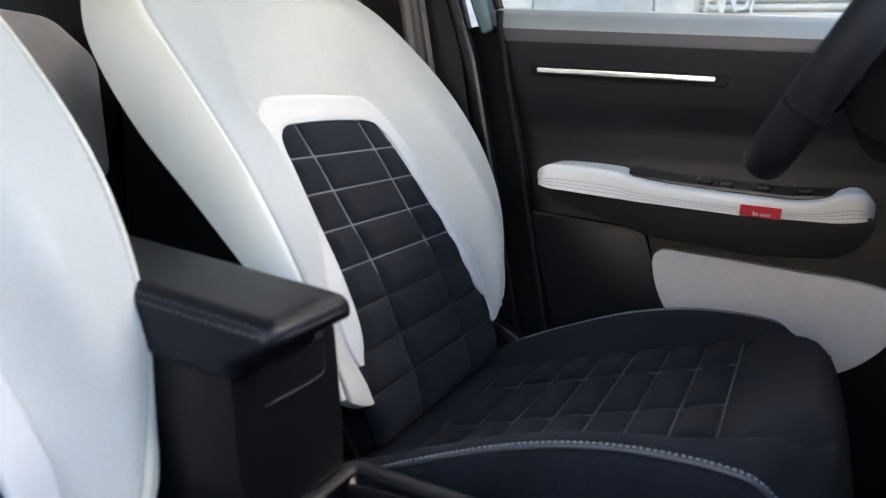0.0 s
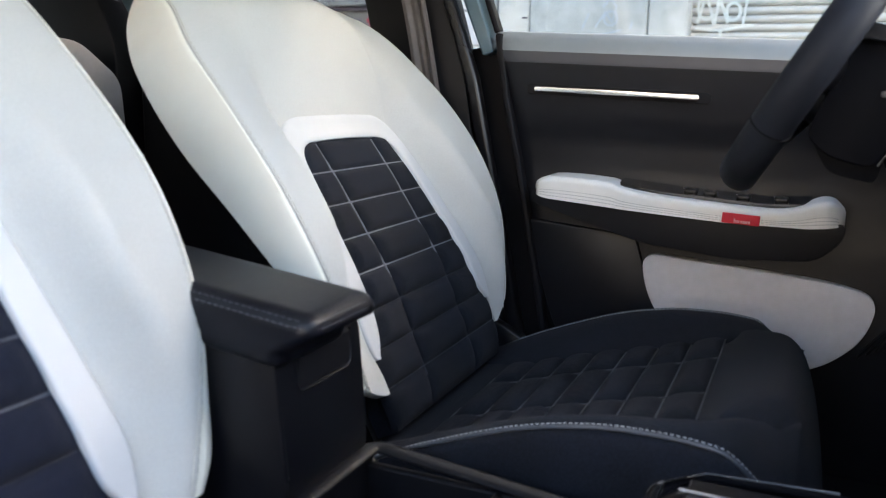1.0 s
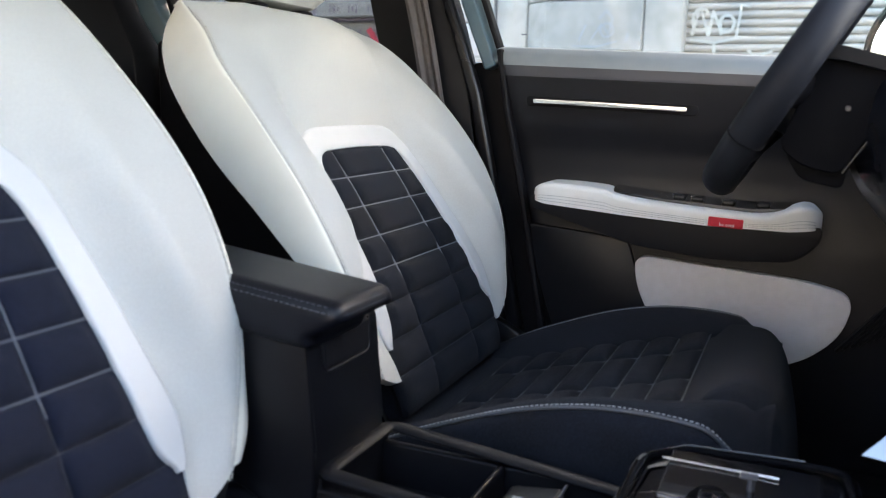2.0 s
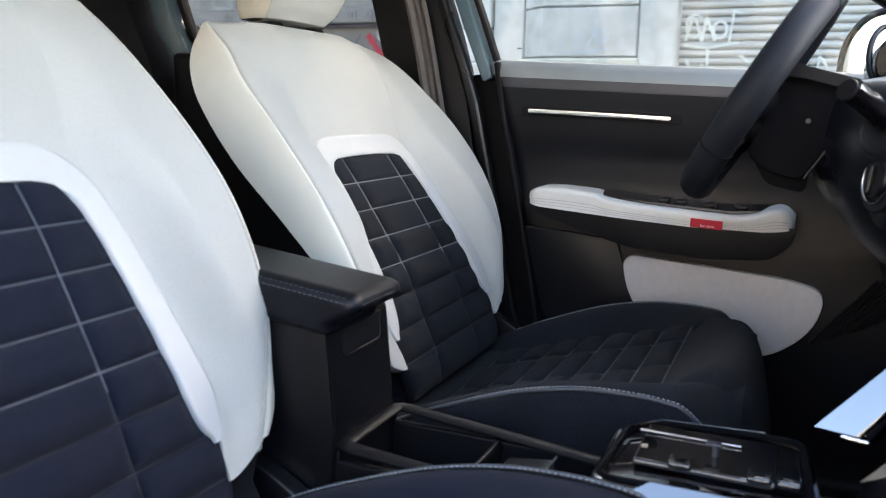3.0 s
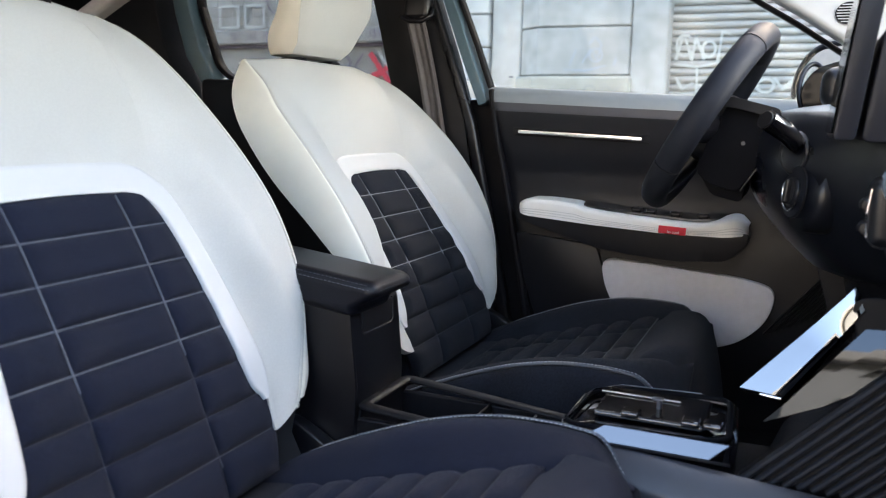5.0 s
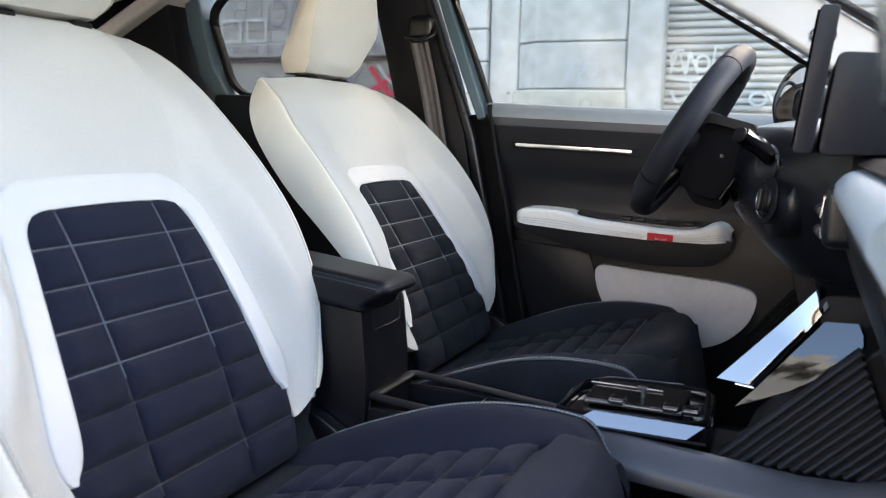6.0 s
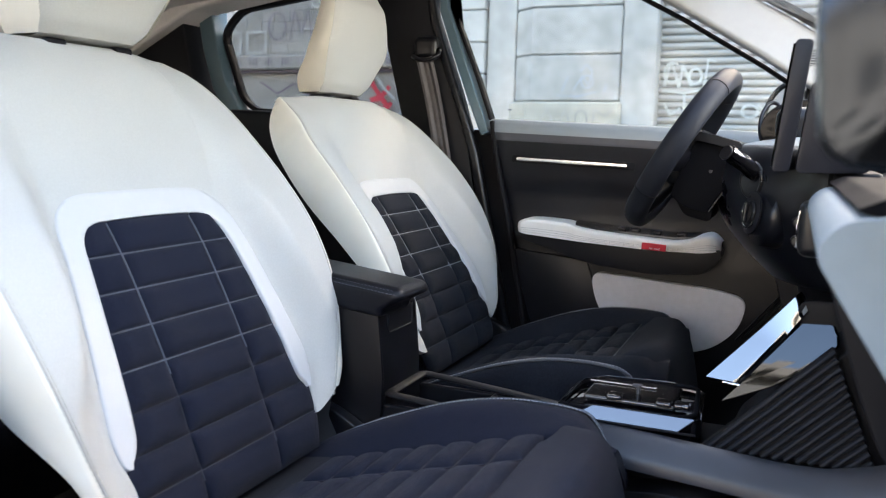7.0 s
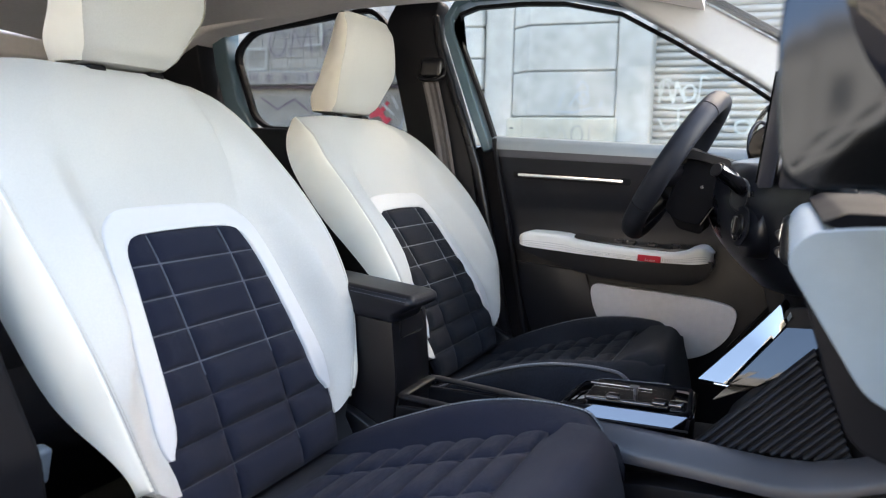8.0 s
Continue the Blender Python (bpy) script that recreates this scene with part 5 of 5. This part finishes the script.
# instrument hood behind the wheel
cluster = empty("instrument_cluster", "gloss black instrument hood behind the steering wheel", "instrument", at=(0.64, 0.42, 1.08))
part("hood", prism(rounded([(0.592, 1.080), (0.580, 1.115), (0.600, 1.150), (0.650, 1.166), (0.72, 1.160), (0.72, 1.080)], 0.02, 6), "y", 0.36, 0.60, 0.018, 4), M_SCREEN, cluster)
part("hood_ring", tube([(0.600 + 0.02 * math.cos(a), 0.44 + 0.075 * math.sin(a) * 0.4, 1.122 + 0.042 * math.sin(a)) for a in np.linspace(0, 2 * math.pi, 33)[:-1]], 0.004, 8, close=True, up=(0, 1, 0)), M_SATIN, cluster)
part("inner_pod", box(0.655, 0.32, 1.118, 0.09, 0.09, 0.06, 0.02, 4), M_SATIN, cluster, "black side pod")

# central tablet seen from its end
tablet = empty("centre_display", "slim upright centre display on the dashboard", "display", at=(0.65, -0.02, 1.04))
part("front_plate", prism(rounded([(0.619, 1.049), (0.636, 1.208), (0.656, 1.207), (0.639, 1.049)], 0.006), "y", -0.145, 0.12, 0.004, 3), M_TABLET, tablet)
part("rear_housing", prism(rounded([(0.645, 1.047), (0.657, 1.160), (0.70, 1.158), (0.73, 1.05)], 0.01), "y", -0.13, 0.105, 0.008, 3), M_TABLET, tablet)
part("glass", prism([(0.6170, 1.055), (0.6330, 1.203), (0.6355, 1.203), (0.6195, 1.055)], "y", -0.14, 0.115), M_SCREEN, tablet, "dark display glass")
part("foot", box(0.72, -0.015, 1.035, 0.06, 0.12, 0.03, 0.008), M_PLASTIC, tablet)
# mirror of the open passenger door, close beside the camera
far_mirror = empty("door_mirror", "gloss black mirror housing on the open passenger door", "mirror", at=(0.80, -0.82, 1.07))
part("housing", prism(rounded([(0.654, 1.068), (0.648, 1.14), (0.660, 1.31), (0.72, 1.35), (0.95, 1.32), (0.96, 1.075)], 0.02, 5), "y", -0.86, -0.77, 0.012, 3), M_CASE, far_mirror, "reflecting gloss black housing")
for v in far_mirror.children[0].data.vertices:
    v.co.y += 0.09 * (v.co.z - 1.07)


def cap_point(u, v):
    """The bulged lower cap: a shallow dome."""
    a, r = 2 * math.pi * u, v
    x, z = 0.795 + 0.122 * r * math.cos(a), 1.195 + 0.125 * r * math.sin(a)
    return Vector((x, -0.858 + 0.09 * (z - 1.07) - 0.022 * math.sqrt(max(0, 1 - r * r)), z))


part("cap", patch(cap_point, 48, 14), M_GLOSS, far_mirror, "gloss black bulged cap")
part("arm", box(0.985, -0.83, 1.085, 0.10, 0.05, 0.05, 0.012, 3), M_PLASTIC, far_mirror)

# ---- steering wheel and column ----
wheel = empty("steering_wheel", "black leather steering wheel", "steering wheel", at=(0.447, 0.35, 1.066))
WC = Vector((0.451, 0.35, 1.066))
WU = Vector((0.160, 0, 0.276)).normalized()
WA = Vector((0.276, 0, -0.160)).normalized()
def rim_pt(a, r=0.155):
    c, s_ = math.cos(a), math.sin(a)
    h = r * s_ if s_ > -0.75 else -0.75 * r - 0.12 * r * (-0.75 - s_) / 0.25 * 1.4
    return WC + Vector((0, 1, 0)) * (c * r * 1.07) + WU * h
part("rim", tube([rim_pt(a) for a in np.linspace(0, 2 * math.pi, 73)[:-1]], 0.0175, 14, close=True, flat=1.2, up=tuple(WA)), M_WHEEL, wheel)
for a in (0.95, 2.19, -0.5, 3.64):
    part("rim_joint", tube([rim_pt(a - 0.006), rim_pt(a + 0.006)], 0.0181, 14, flat=1.2, up=tuple(WA)), M_RUBBER, wheel)
hub = box(0, 0, 0, 0.16, 0.11, 0.06, 0.022, 4)
HM = Matrix.Translation(WC + WA * 0.025) @ Matrix((Vector((0, 1, 0)), WU, -WA)).transposed().to_4x4()
bmesh.ops.transform(hub, matrix=HM, verts=hub.verts)
part("hub", hub, M_PLASTIC, wheel, "black hub cover")
for q in (-1, 1):
    part("spoke", tube([WC + WA * 0.02 + Vector((0, q * 0.06, 0)), WC + WA * 0.012 + Vector((0, q * 0.11, 0)) - WU * 0.01, rim_pt(0 if q > 0 else math.pi)], [0.026, 0.02, 0.017], 10, flat=0.5, up=tuple(WA)), M_SATIN, wheel)
part("spoke", tube([WC + WA * 0.02 - WU * 0.04, rim_pt(-math.pi / 2)], [0.028, 0.02], 10, flat=0.5, up=tuple(WA)), M_SATIN, wheel)
column = empty("steering_column", "black steering column shroud with stalks", "steering column", at=(0.55, 0.35, 1.0))
part("shroud", prism(rounded([(0.445, 0.992), (0.468, 0.972), (0.509, 0.962), (0.556, 1.040), (0.560, 1.072), (0.487, 1.092), (0.470, 1.06)], 0.012), "y", 0.262, 0.44, 0.014, 4), M_SHROUD, column)
part("shroud_top", prism(rounded([(0.480, 1.088), (0.490, 1.104), (0.560, 1.086), (0.562, 1.070), (0.50, 1.086)], 0.006), "y", 0.250, 0.455, 0.006, 2), M_PLASTIC, column, "black upper shroud")
part("shroud_edge", tube([(0.562, 0.262, 1.06), (0.553, 0.262, 1.03), (0.513, 0.262, 0.965)], 0.002, 8), M_SATIN, column)
part("lower_shroud", prism(rounded([(0.452, 0.985), (0.47, 0.955), (0.515, 0.945), (0.52, 0.975)], 0.01), "y", 0.28, 0.42, 0.01, 3), M_SHROUD, column)
part("shroud_screw", disc((0.512, 0.261, 1.035), (0, -1, 0), 0.003, 0.006, 12, 0.001), M_GREYPL, column)
part("stalk", tube([(0.600, 0.19, 1.022), (0.590, 0.175, 1.034), (0.572, 0.150, 1.052), (0.548, 0.125, 1.070)], [0.012, 0.013, 0.014, 0.0135], 12), M_PIANO, column, "gloss black wiper stalk")
part("stalk_socket", disc((0.589, 0.180, 1.026), (-0.8, -0.6, 0.0), 0.026, 0.008, 28, 0.002), M_RUBBER, column)
part("stalk_end", disc((0.546, 0.122, 1.069), (-0.6, -0.7, 0.4), 0.012, 0.004, 16, 0.001), M_SATIN, column)
part("stalk_ring", tube([(0.584 + 0.016 * math.cos(a), 0.178 - 0.022 * math.cos(a), 1.026 + 0.027 * math.sin(a)) for a in np.linspace(0, 2 * math.pi, 25)[:-1]], 0.004, 8, close=True, up=(1, 0, 0)), M_SATIN, column)
part("stalk", tube([(0.60, 0.43, 1.05), (0.58, 0.52, 1.06), (0.56, 0.57, 1.06)], [0.01, 0.012, 0.012], 12), M_PIANO, column, "gloss black light stalk")
